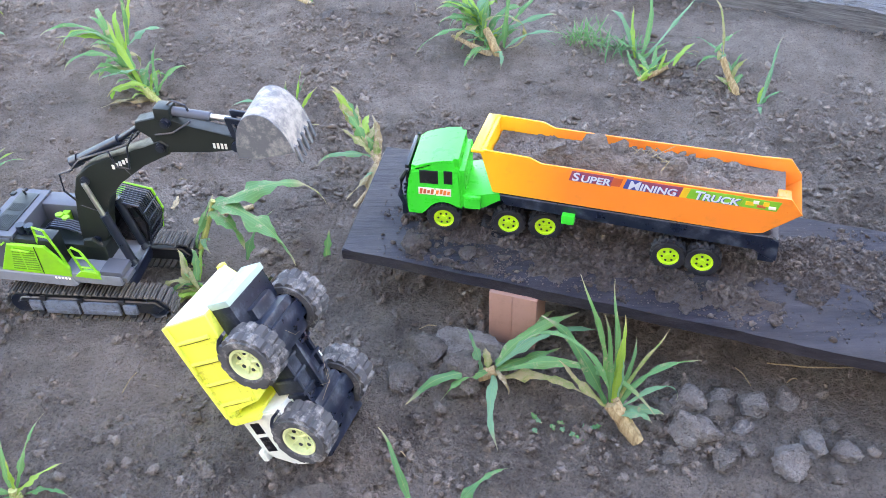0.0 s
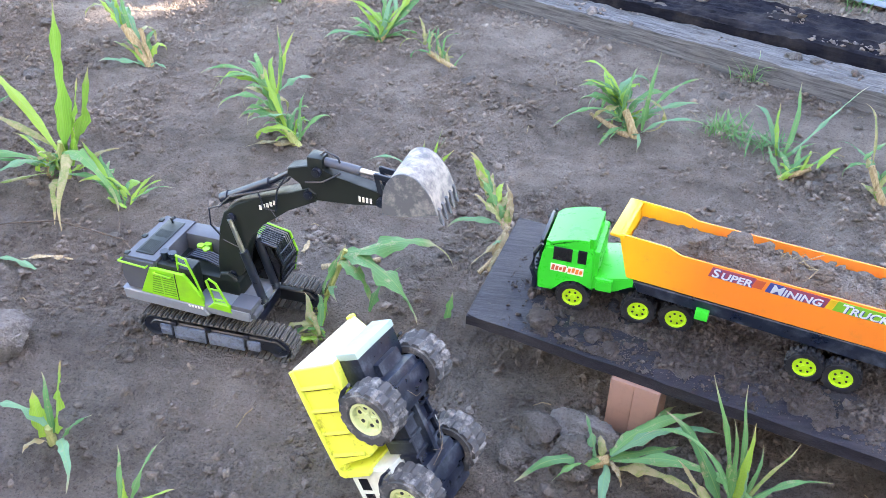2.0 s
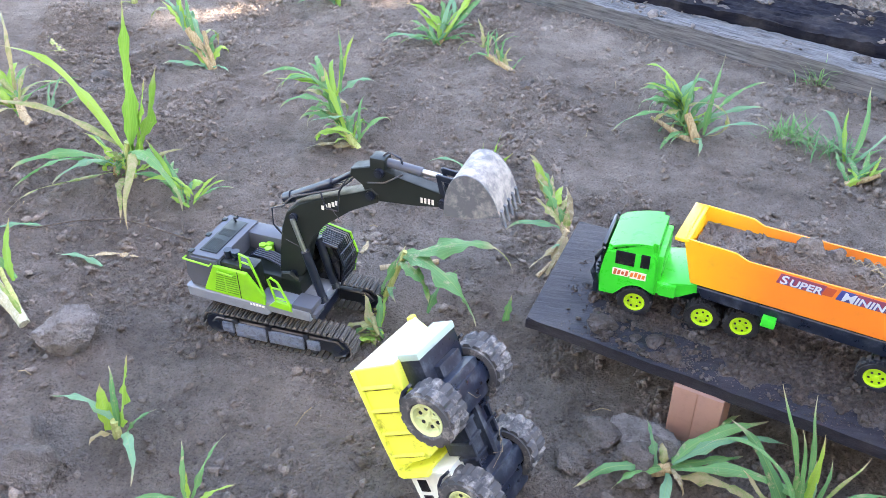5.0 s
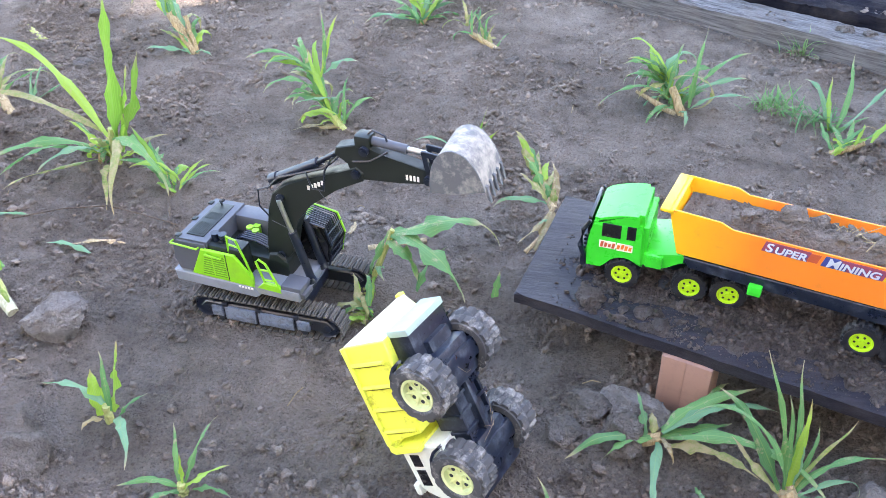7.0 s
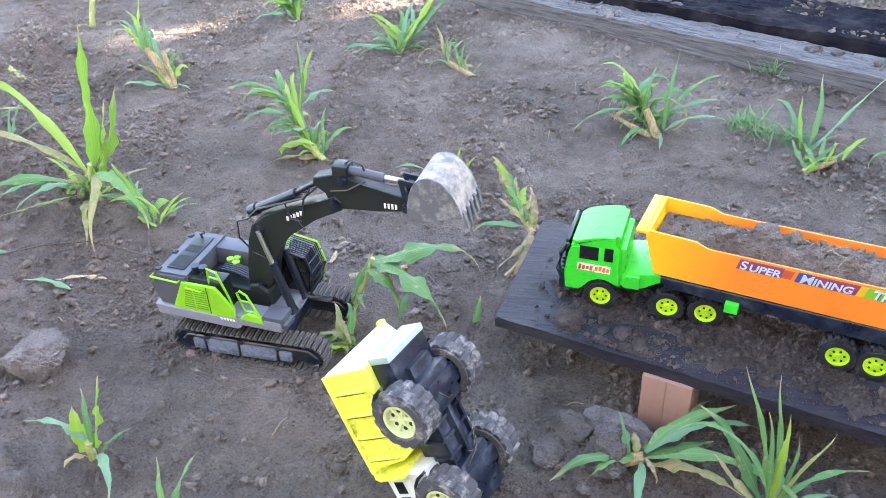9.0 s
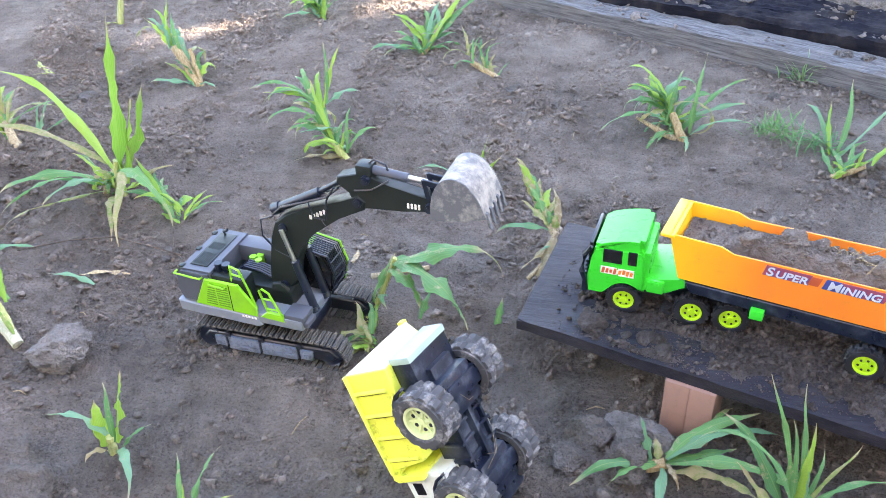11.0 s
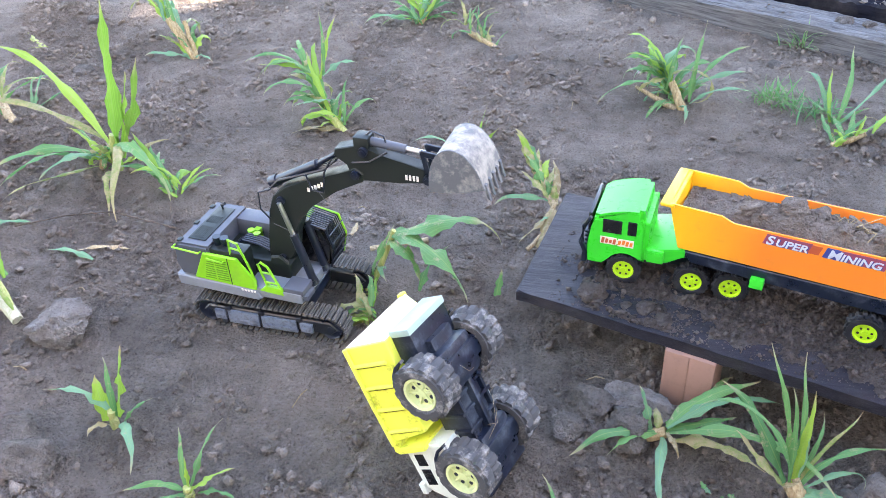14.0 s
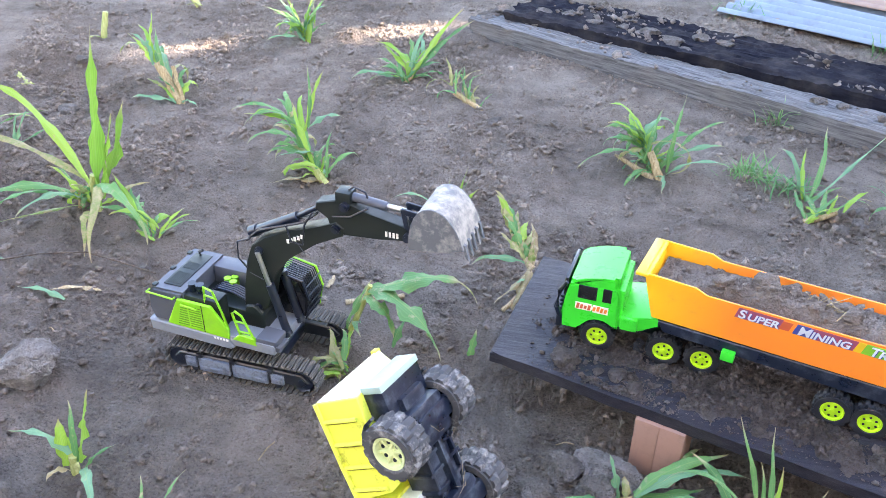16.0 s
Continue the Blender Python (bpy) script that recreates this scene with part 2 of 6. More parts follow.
M_LEAFY = leaf_material("young_corn_leaf", (0.32, 0.48, 0.07), (0.22, 0.4, 0.06), (0.42, 0.33, 0.17))
M_LEAFD = leaf_material("drying_corn_leaf", (0.2, 0.3, 0.07), (0.3, 0.3, 0.12), (0.45, 0.35, 0.2), 0.5)
M_BLUELEAF = leaf_material("pale_corn_leaf", (0.19, 0.36, 0.21), (0.14, 0.29, 0.15), (0.4, 0.34, 0.22), 0.08)
M_STALK = wood_material("cut_stalk", (0.2, 0.13, 0.06), (0.5, 0.39, 0.22), (30, 30, 2), 0.8)
M_STUB = wood_material("green_stalk", (0.25, 0.3, 0.08), (0.5, 0.5, 0.22), (30, 30, 2), 0.7)
M_PALESTALK = wood_material("pale_stalk", (0.3, 0.3, 0.18), (0.55, 0.52, 0.4), (30, 30, 2), 0.7)
M_ROOT = wood_material("brown_root", (0.05, 0.038, 0.03), (0.13, 0.1, 0.08), (30, 30, 3), 0.9)
M_DRY = wood_material("dry_husk", (0.2, 0.14, 0.08), (0.5, 0.4, 0.25), (30, 30, 3), 0.85)


# ---- mesh tools ----
def mesh_of(name, bm, material, smooth=True, angle=35):
    me = bpy.data.meshes.new(name)
    bmesh.ops.recalc_face_normals(bm, faces=bm.faces)
    if smooth:
        for f in bm.faces:
            f.smooth = True
        lim = radians(angle)
        for e in bm.edges:
            if len(e.link_faces) == 2 and e.calc_face_angle(0.0) > lim:
                e.smooth = False
    bm.to_mesh(me)
    bm.free()
    for m in material if isinstance(material, (list, tuple)) else [material]:
        me.materials.append(m)
    return me


def part(name, bm, material, parent, label="", smooth=True):
    ob = new(name, mesh_of(name, bm, material, smooth))
    ob.parent = parent
    if label:
        ob["label"] = label
    return ob


def share(name, me, m, parent, label=""):
    ob = new(name, me)
    ob.parent = parent
    ob.matrix_basis = m
    if label:
        ob["label"] = label
    return ob


def thing(name, m, label, category, group="", kind=""):
    ob = new(name)
    ob.empty_display_size = 0.05
    ob.matrix_basis = m
    return tagged(ob, label, category, group, kind)


def box(bm, lo, hi, bev=0.0015, m=None, seg=2, taper=None):
    """A bevelled box from corner to corner; taper (tx, ty) narrows its top."""
    lo, hi = Vector(lo), Vector(hi)
    c, s = (lo + hi) / 2, hi - lo
    r = bmesh.ops.create_cube(bm, size=1)
    for v in r["verts"]:
        k = v.co.z > 0
        v.co = Vector((v.co.x * s.x * (taper[0] if k and taper else 1), v.co.y * s.y * (taper[1] if k and taper else 1), v.co.z * s.z)) + c
        if m:
            v.co = m @ v.co
    if bev > 0:
        es = list({e for v in r["verts"] for e in v.link_edges})
        bmesh.ops.bevel(bm, geom=es, offset=min(bev, 0.45 * min(s)), segments=seg, affect="EDGES", profile=0.6)


def prism(bm, pts, y0, y1, bev=0.001, m=None, seg=1):
    """A polygon of (x, z) pushed from y0 to y1."""
    vs = [[bm.verts.new((x, y, z)) for x, z in pts] for y in (y0, y1)]
    n = len(pts)
    fs = [bm.faces.new(vs[0]), bm.faces.new(vs[1][::-1])]
    for i in range(n):
        fs.append(bm.faces.new((vs[0][i], vs[1][i], vs[1][(i + 1) % n], vs[0][(i + 1) % n])))
    if bev > 0:
        es = list({e for f in fs[:2] for e in f.edges})
        bmesh.ops.bevel(bm, geom=es, offset=bev, segments=seg, affect="EDGES")
    if m:
        for v in bm.verts:
            v.co = m @ v.co


def rod(bm, a, b, r0, r1=None, seg=12, cap=True):
    a, b = Vector(a), Vector(b)
    r1 = r0 if r1 is None else r1
    m = Matrix.Translation((a + b) / 2) @ (b - a).to_track_quat("Z", "Y").to_matrix().to_4x4()
    bmesh.ops.create_cone(bm, cap_ends=cap, segments=seg, radius1=r0, radius2=r1, depth=(b - a).length, matrix=m)


def tube(bm, pts, r, seg=6):
    """A round tube along points; r one radius or one for each point."""
    pts = [Vector(p) for p in pts]
    rs = r if isinstance(r, (list, tuple)) else [r] * len(pts)
    rings = []
    for i, p in enumerate(pts):
        d = (pts[min(i + 1, len(pts) - 1)] - pts[max(i - 1, 0)]).normalized()
        q = d.to_track_quat("Z", "Y")
        rings.append([bm.verts.new(p + q @ Vector((rs[i] * math.cos(2 * math.pi * k / seg), rs[i] * math.sin(2 * math.pi * k / seg), 0))) for k in range(seg)])
    for a, b in zip(rings, rings[1:]):
        for k in range(seg):
            bm.faces.new((a[k], a[(k + 1) % seg], b[(k + 1) % seg], b[k]))
    bm.faces.new(rings[0][::-1])
    bm.faces.new(rings[-1])


def lathe(bm, profile, seg=28, m=None):
    """Turns (radius, y) about the y axis."""
    rings = []
    for r, y in profile:
        if r < 1e-6:
            rings.append([bm.verts.new((0, y, 0))])
        else:
            rings.append([bm.verts.new((r * math.cos(2 * math.pi * k / seg), y, r * math.sin(2 * math.pi * k / seg))) for k in range(seg)])
    made = [v for ring in rings for v in ring]
    for a, b in zip(rings, rings[1:]):
        for k in range(seg):
            k2 = (k + 1) % seg
            if len(a) == 1 and len(b) == 1:
                continue
            if len(a) == 1:
                bm.faces.new((a[0], b[k], b[k2]))
            elif len(b) == 1:
                bm.faces.new((a[k], b[0], a[k2]))
            else:
                bm.faces.new((a[k], b[k], b[k2], a[k2]))
    if m:
        for v in made:
            v.co = m @ v.co


# ---- ground ----
def vnoise(x, y, seed):
    xi, yi = np.floor(x).astype(np.int64), np.floor(y).astype(np.int64)
    fx, fy = x - xi, y - yi
    fx, fy = fx * fx * fx * (fx * (fx * 6 - 15) + 10), fy * fy * fy * (fy * (fy * 6 - 15) + 10)

    def h(a, b):
        n = (a * 374761393 + b * 668265263 + seed * 982451653) & 0x7FFFFFFF
        n = ((n ^ (n >> 13)) * 1274126177) & 0x7FFFFFFF
        return ((n ^ (n >> 16)) & 0xFFFF) / 65535.0

    return (h(xi, yi) * (1 - fx) + h(xi + 1, yi) * fx) * (1 - fy) + (h(xi, yi + 1) * (1 - fx) + h(xi + 1, yi + 1) * fx) * fy - 0.5


def bell(x, y, cx, cy, sx, sy):
    return np.exp(-((x - cx) / sx) ** 2 - ((y - cy) / sy) ** 2)


def lumps(x, y, cell, seed, lo, hi, share_of=0.6):
    """Rounded lumps of earth, one at most to a cell, with a sharp foot; height in metres."""
    u, v = x / cell, y / cell
    xi, yi = np.floor(u).astype(np.int64), np.floor(v).astype(np.int64)
    out = np.zeros_like(u)

    def h(a, b, k):
        n = (a * 374761393 + b * 668265263 + (seed * 7 + k) * 982451653) & 0x7FFFFFFF
        n = ((n ^ (n >> 13)) * 1274126177) & 0x7FFFFFFF
        return ((n ^ (n >> 16)) & 0xFFFF) / 65535.0

    for i in (-1, 0, 1):
        for j in (-1, 0, 1):
            a, b = xi + i, yi + j
            r = (lo + (hi - lo) * h(a, b, 3) ** 2) * (h(a, b, 4) < share_of)
            ang = 6.283 * h(a, b, 5)
            du, dv = u - a - h(a, b, 1), v - b - h(a, b, 2)
            c, s_ = np.cos(ang), np.sin(ang)
            d2 = (c * du + s_ * dv) ** 2 + 1.9 * (c * dv - s_ * du) ** 2
            out = np.maximum(out, 0.62 * np.sqrt(np.maximum(r * r - d2, 0)))
    return out * cell


def ground_height(x, y):
    x, y = np.asarray(x, float), np.asarray(y, float)
    z = 0.016 * vnoise(x * 2.1, y * 2.1, 1) + 0.014 * vnoise(x * 6, y * 6, 2) + 0.009 * vnoise(x * 17, y * 17, 3)
    patch = vnoise(x * 3.3, y * 3.3, 9) + 0.6 * vnoise(x * 11, y * 11, 19)
    rough = np.clip(0.5 + 1.7 * patch, 0.1, 1.3)
    z += (0.35 + 0.65 * rough) * (0.006 * vnoise(x * 38, y * 38, 4) + 0.004 * vnoise(x * 80, y * 80, 5) + 0.003 * vnoise(x * 170, y * 170, 6))
    wx, wy = x + 0.006 * vnoise(x * 70, y * 70, 12) + 0.003 * vnoise(x * 190, y * 190, 14), y + 0.006 * vnoise(x * 70, y * 70, 13) + 0.003 * vnoise(x * 190, y * 190, 15)
    big = np.clip(0.25 + 2.4 * patch, 0, 1)
    small = np.clip(0.75 + 1.5 * patch + 0.9 * vnoise(x * 26, y * 26, 23), 0.12, 1.1)
    z += lumps(wx, wy, 0.052, 31, 0.1, 0.36, 0.55) * big + 1.15 * lumps(wx, wy, 0.022, 32, 0.14, 0.44, 0.7) * small
    z += 1.25 * lumps(x + 0.002 * vnoise(x * 240, y * 240, 16), y, 0.0125, 34, 0.2, 0.5, 0.65) * np.clip(0.35 + small, 0, 1)
    z += 1.5 * lumps(x, y, 0.0085, 35, 0.22, 0.5, 0.6) * np.clip(0.5 + 2.2 * vnoise(x * 9, y * 9, 24), 0.15, 1)
    # shallow pocks and cracks where the crust has broken
    z -= 1.0 * lumps(wx, wy, 0.034, 33, 0.08, 0.3, 0.45) * np.clip(1.0 - small, 0, 1)
    crack = np.abs(vnoise(x * 13 + 2 * vnoise(x * 30, y * 30, 51), y * 13, 52))
    z -= 0.006 * np.clip(1 - crack / 0.018, 0, 1) * np.clip(4 * vnoise(x * 4.3, y * 4.3, 53), 0, 1)
    z *= 1 - 0.75 * np.clip(1.3 * bell(x, y, -0.57, 1.17, 0.24, 0.17), 0, 1)
    z *= 1 - 0.7 * bell(x, y, 0.15, 1.03, 0.12, 0.09)
    # a dug hollow, soil heaped by the board, and the trodden strip under it
    z += -0.05 * bell(x, y, -1.66, 2.3, 0.16, 0.1) + 0.02 * bell(x, y, -1.7, 2.5, 0.3, 0.1)
    z += 0.014 * bell(x, y, 0.45, 0.83, 0.16, 0.1) + 0.006 * bell(x, y, 0.03, 0.95, 0.1, 0.08) - 0.006 * bell(x, y, 0.16, 1.03, 0.09, 0.07)
    return z


def gh(x, y):
    return float(ground_height(np.array([x]), np.array([y]))[0])


def spread(lo, hi, n, far, growth=1.25):
    """n even steps from lo to hi, then ever longer ones out to far on both sides."""
    mid = np.linspace(lo, hi, n)
    more, s, v = [], mid[1] - mid[0], hi
    while True:
        s *= growth
        v += s
        if v >= far:
            break
        more.append(v)
    up = np.array(more + [far])
    return np.concatenate([(lo + hi - up)[::-1], mid, up])


def ground_mesh(name, zf, material):
    """One sheet: fine and fan-shaped over the plot, coarse out to the horizon."""
    n = 720
    t = np.linspace(0, 1, n)
    ys = 0.5 + 2.9 * (0.62 * t + 0.38 * t * t)
    back, front, s = [], [], 0.004
    v = 0.5
    while v > -600:
        s *= 1.3
        v -= s
        back.append(v)
    s, v = 0.007, ys[-1]
    while v < 600:
        s *= 1.3
        v += s
        front.append(v)
    ys = np.concatenate([np.array(back[::-1]), ys, np.array(front)])
    u = spread(-1.0, 1.0, 780, 700)
    yc = np.clip(ys, 0.5, 3.4)[:, None]
    left, right = -0.68 - 0.5 * yc, 0.5 + 0.3 * yc
    gx = (left + right) / 2 + u[None] * (right - left) / 2
    gy = np.broadcast_to(ys[:, None], gx.shape)
    gz = zf(gx, gy)
    co = np.stack([gx, gy, gz], -1).reshape(-1, 3)
    nx, ny = len(u), len(ys)
    i = (np.arange(ny - 1)[:, None] * nx + np.arange(nx - 1)[None]).ravel()
    return raw_mesh(name, co, np.stack([i, i + 1, i + nx + 1, i + nx], -1), material)


def raw_mesh(name, co, faces, material, smooth=True):
    me = bpy.data.meshes.new(name)
    me.vertices.add(len(co))
    me.vertices.foreach_set("co", np.ascontiguousarray(co, dtype=np.float32).ravel())
    k = faces.shape[1]
    me.loops.add(faces.size)
    me.loops.foreach_set("vertex_index", np.ascontiguousarray(faces, dtype=np.int32).ravel())
    me.polygons.add(len(faces))
    me.polygons.foreach_set("loop_start", np.arange(0, faces.size, k, dtype=np.int32))
    me.update(calc_edges=True)
    me.validate()
    if smooth:
        me.polygons.foreach_set("use_smooth", np.ones(len(faces), dtype=bool))
    me.materials.append(material)
    return me


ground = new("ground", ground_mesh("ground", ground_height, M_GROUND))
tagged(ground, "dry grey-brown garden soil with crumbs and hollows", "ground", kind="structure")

BALL = bmesh.new()
bmesh.ops.create_icosphere(BALL, subdivisions=1, radius=1)
ICO_V = np.array([v.co[:] for v in BALL.verts])
BALL.verts.index_update()
ICO_F = np.array([[v.index for v in f.verts] for f in BALL.faces])
BALL.free()
OCT_V = np.array([(1, 0, 0), (0, 1, 0), (-1, 0, 0), (0, -1, 0), (0, 0, 1), (0, 0, -1)], float)
OCT_F = np.array([(0, 1, 4), (1, 2, 4), (2, 3, 4), (3, 0, 4), (1, 0, 5), (2, 1, 5), (3, 2, 5), (0, 3, 5)])


def crumbs(name, spots, material, rng, flat=0.75):
    """Many small lumps in one mesh, the smallest with eight faces; spots: rows of x, y, z, radius."""
    spots = np.asarray(spots, float)
    vs, fs, start = [], [], 0
    for rows, SV, SF in ((spots[spots[:, 3] >= 0.0032], ICO_V, ICO_F), (spots[spots[:, 3] < 0.0032], OCT_V, OCT_F)):
        n = len(rows)
        v = SV[None] * (1 + 1.0 * (rng.random((n, len(SV), 1)) - 0.5))
        v = v * (0.7 + 0.6 * rng.random((n, 1, 3))) * rows[:, None, 3:4]
        tilt = rng.normal(0, 0.5, (n, 1, 2))
        v[:, :, 2] = flat * v[:, :, 2] + (tilt * v[:, :, :2]).sum(-1) * 0.6
        a = rng.random(n) * 6.283
        c, s = np.cos(a)[:, None], np.sin(a)[:, None]
        v = np.stack([c * v[:, :, 0] - s * v[:, :, 1], s * v[:, :, 0] + c * v[:, :, 1], v[:, :, 2]], -1) + rows[:, None, :3]
        vs.append(v.reshape(-1, 3))
        fs.append((SF[None] + (start + np.arange(n) * len(SV))[:, None, None]).reshape(-1, 3))
        start += n * len(SV)
    return new(name, raw_mesh(name, np.concatenate(vs), np.concatenate(fs), material, False))


rng = np.random.default_rng(5)
NC = 400000
nx_, ny_ = rng.uniform(-2.3, 1.4, NC), 0.5 + 2.9 * rng.random(NC) ** 1.6
dens = vnoise(nx_ * 3.3, ny_ * 3.3, 9) + 0.6 * vnoise(nx_ * 11, ny_ * 11, 19) + 0.7 * vnoise(nx_ * 30, ny_ * 30, 22)
keep = (rng.random(NC) < np.clip(0.3 + 1.1 * dens, 0.05, 0.9)) & (nx_ > -0.72 - 0.5 * ny_) & (nx_ < 0.52 + 0.3 * ny_)
nx_, ny_ = nx_[keep], ny_[keep]
rad = (0.0013 + 0.0005 * ny_) * (0.6 + 0.9 * rng.random(len(nx_))) + 0.0075 * rng.random(len(nx_)) ** 13
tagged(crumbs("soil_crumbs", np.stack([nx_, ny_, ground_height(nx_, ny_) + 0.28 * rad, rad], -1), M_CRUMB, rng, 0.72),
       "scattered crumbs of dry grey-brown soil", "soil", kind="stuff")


# ---- setting: added light-blocking walls, timbers, tin ----
def wall_with_gaps():
    """A tall wall far off, unseen and added to keep the low sun off the plot but for two small gaps."""
    c = Vector((-1.06, 2.74, 0)) + 7.5 * Vector((*SUN_AZ, 0))
    m = Matrix.Translation(c) @ Euler((0, 0, math.atan2(SUN_AZ[1], SUN_AZ[0]) - math.pi / 2)).to_matrix().to_4x4()
    bm = bmesh.new()
    slope = math.tan(radians(SUN_EL))
    gaps = sorted((((7.5 - s) * slope, w, h, o) for s, w, h, o in ((0.33, 0.13, 0.15, 0.03), (-0.4, 0.1, 0.12, -0.03))), key=lambda g: g[0])
    z = 0.0
    for zc, w, h, o in gaps:
        box(bm, (-9, 0, z), (9, 0.05, zc - h / 2), 0)
        box(bm, (-9, 0, zc - h / 2), (o - w / 2, 0.05, zc + h / 2), 0)
        box(bm, (o + w / 2, 0, zc - h / 2), (9, 0.05, zc + h / 2), 0)
        z = zc + h / 2
    box(bm, (-9, 0, z), (9, 0.05, 5.4), 0)
    ob = new("sun_block_wall", mesh_of("sun_block_wall", bm, M_WALL, False))
    ob.matrix_basis = m
    tagged(ob, "tall unseen wall added to shade the plot", "wall", kind="structure")


wall_with_gaps()


def wall_behind_camera():
    """A plain unseen wall added behind the camera to cut sky light and bounce sun; it closes that side."""
    bm = bmesh.new()
    box(bm, (-8, -1.9, -0.1), (6, -1.7, 3.6), 0.01)
    tagged(new("sky_block_wall", mesh_of("sky_block_wall", bm, M_WALL, False)), "plain unseen wall added to cut sky light", "wall", kind="structure")


wall_behind_camera()


def timber(name, material, m, length, width, height, seed, label, rot=0.006, cut=0.0, fibre=0.003):
    """A worn squared timber along x, with wandering edges, raised grain and checks along it."""
    n, k = 420, 30
    us = np.linspace(-0.5, 0.5, k)
    py = np.concatenate([[-0.5, -0.5, -0.5, -0.5], us, [0.5, 0.5, 0.5]]) * width
    pz = np.concatenate([[-0.02 / height, 0.25, 0.55, 0.8], np.full(k, 1.0), [0.8, 0.5, -0.02 / height]]) * height
    top = np.concatenate([np.zeros(4), np.ones(k), np.zeros(3)])
    P = len(py)
    xs = np.linspace(0, length, n)
    X, Y = np.meshgrid(xs, py, indexing="ij")
    Z, T = np.broadcast_to(pz, X.shape).copy(), np.broadcast_to(top, X.shape)
    J = np.broadcast_to(np.arange(P) * 1.0, X.shape)
    wy = rot * 2 * vnoise(X * 5 + seed, J * 0.2, seed) + 0.8 * rot * vnoise(X * 40, J * 0.9, seed + 1)
    wz = rot * 2.5 * vnoise(X * 9, Y * 60, seed + 2) + rot * 1.3 * vnoise(X * 50, Y * 90, seed + 3)
    grain = fibre * (1.6 * vnoise(X * 7, Y * 210, seed + 4) + 1.0 * vnoise(X * 22, Y * 420, seed + 5))
    check = -2.2 * fibre * np.clip(1 - np.abs(vnoise(X * 2.6, Y * 55, seed + 6)) / 0.035, 0, 1)
    worn = cut * np.clip(vnoise(X * 2.2, X * 0 + 0.5, seed + 7) + 0.1 + 0.35 * vnoise(X * 14, Y * 20, seed + 8), 0, 1) * np.clip(0.2 + 1.6 * Y / width, 0, 1)
    Z = Z + T * (wz + grain + check - worn)
    side = (1 - T) * (grain * 0.8 + check * 0.5)
    Y2 = Y + wy + np.sign(Y) * side
    X2 = X + np.where((X < 0.001) | (X > length - 0.001), 0.022 * vnoise(J * 0.7, J * 0 + seed, seed + 9), 0)
    co = np.stack([X2, Y2, Z], -1).reshape(-1, 3)
    idx = (np.arange(n - 1)[:, None] * P + np.arange(P - 1)[None]).ravel()
    me = raw_mesh(name, co, np.stack([idx, idx + 1, idx + P + 1, idx + P], -1), material)
    b = bmesh.new()
    b.from_mesh(me)
    b.verts.ensure_lookup_table()
    b.faces.new([b.verts[j] for j in range(P)])
    b.faces.new([b.verts[(n - 1) * P + j] for j in range(P)][::-1])
    bmesh.ops.recalc_face_normals(b, faces=b.faces)
    for e in b.edges:
        if len(e.link_faces) == 2 and e.calc_face_angle(0) > 0.8:
            e.smooth = False
    b.to_mesh(me)
    b.free()
    ob = new(name, me)
    ob.matrix_basis = m
    return tagged(ob, label, "timber")


GREY_BEAM = timber("timber", M_GREY, pose(-0.472, 2.998, 0, 0, 0, -28.0), 2.4, 0.13, 0.06, 31, "weathered grey wooden timber lying on soil", 0.0032, 0.014, 0.0028)
CHAR_BEAM = timber("timber", M_CHAR, pose(-0.34, 3.075, 0, 0, 0, -23.5), 2.4, 0.26, 0.085, 57, "charred black timber beside the weathered one", 0.006, 0.04, 0.0022)


def tin_sheet(name, material, m, length, width, label, ridge=0.011, pitch=0.076):
    ny, nx = int(width / pitch * 12), 14
    ys, xs = np.linspace(0, width, ny), np.linspace(0, length, nx)
    gx, gy = np.meshgrid(xs, ys)
    gz = 0.022 + ridge * np.sin(gy / pitch * 2 * math.pi) + 0.01 * vnoise(gx * 2, gy * 2, 77)
    co = np.stack([gx, gy, gz], -1).reshape(-1, 3)
    i = (np.arange(ny - 1)[:, None] * nx + np.arange(nx - 1)[None]).ravel()
    ob = new(name, raw_mesh(name, co, np.stack([i, i + 1, i + nx + 1, i + nx], -1), material))
    mod = ob.modifiers.new("thick", "SOLIDIFY")
    mod.thickness = 0.0012
    ob.matrix_basis = m
    return tagged(ob, label, "roofing sheet")


tin_sheet("roofing_sheet", M_TIN, pose(0.35, 3.34, 0.004, 0, 0, -28.5), 2.4, 0.42, "galvanised corrugated tin sheet lying on soil")
tin_sheet("roofing_sheet", M_RUST, pose(0.58, 3.62, 0.02, 0, 0, -28.5), 2.2, 0.6, "rusty corrugated tin sheet lapped over the grey one")

# ---- board on a brick ----
PLANK_Z = 0.125
pa = radians(-18.0)
PD, PN = Vector((math.cos(pa), math.sin(pa), 0)), Vector((-math.sin(pa), math.cos(pa), 0))
P0 = Vector((-0.131, 1.112, 0))


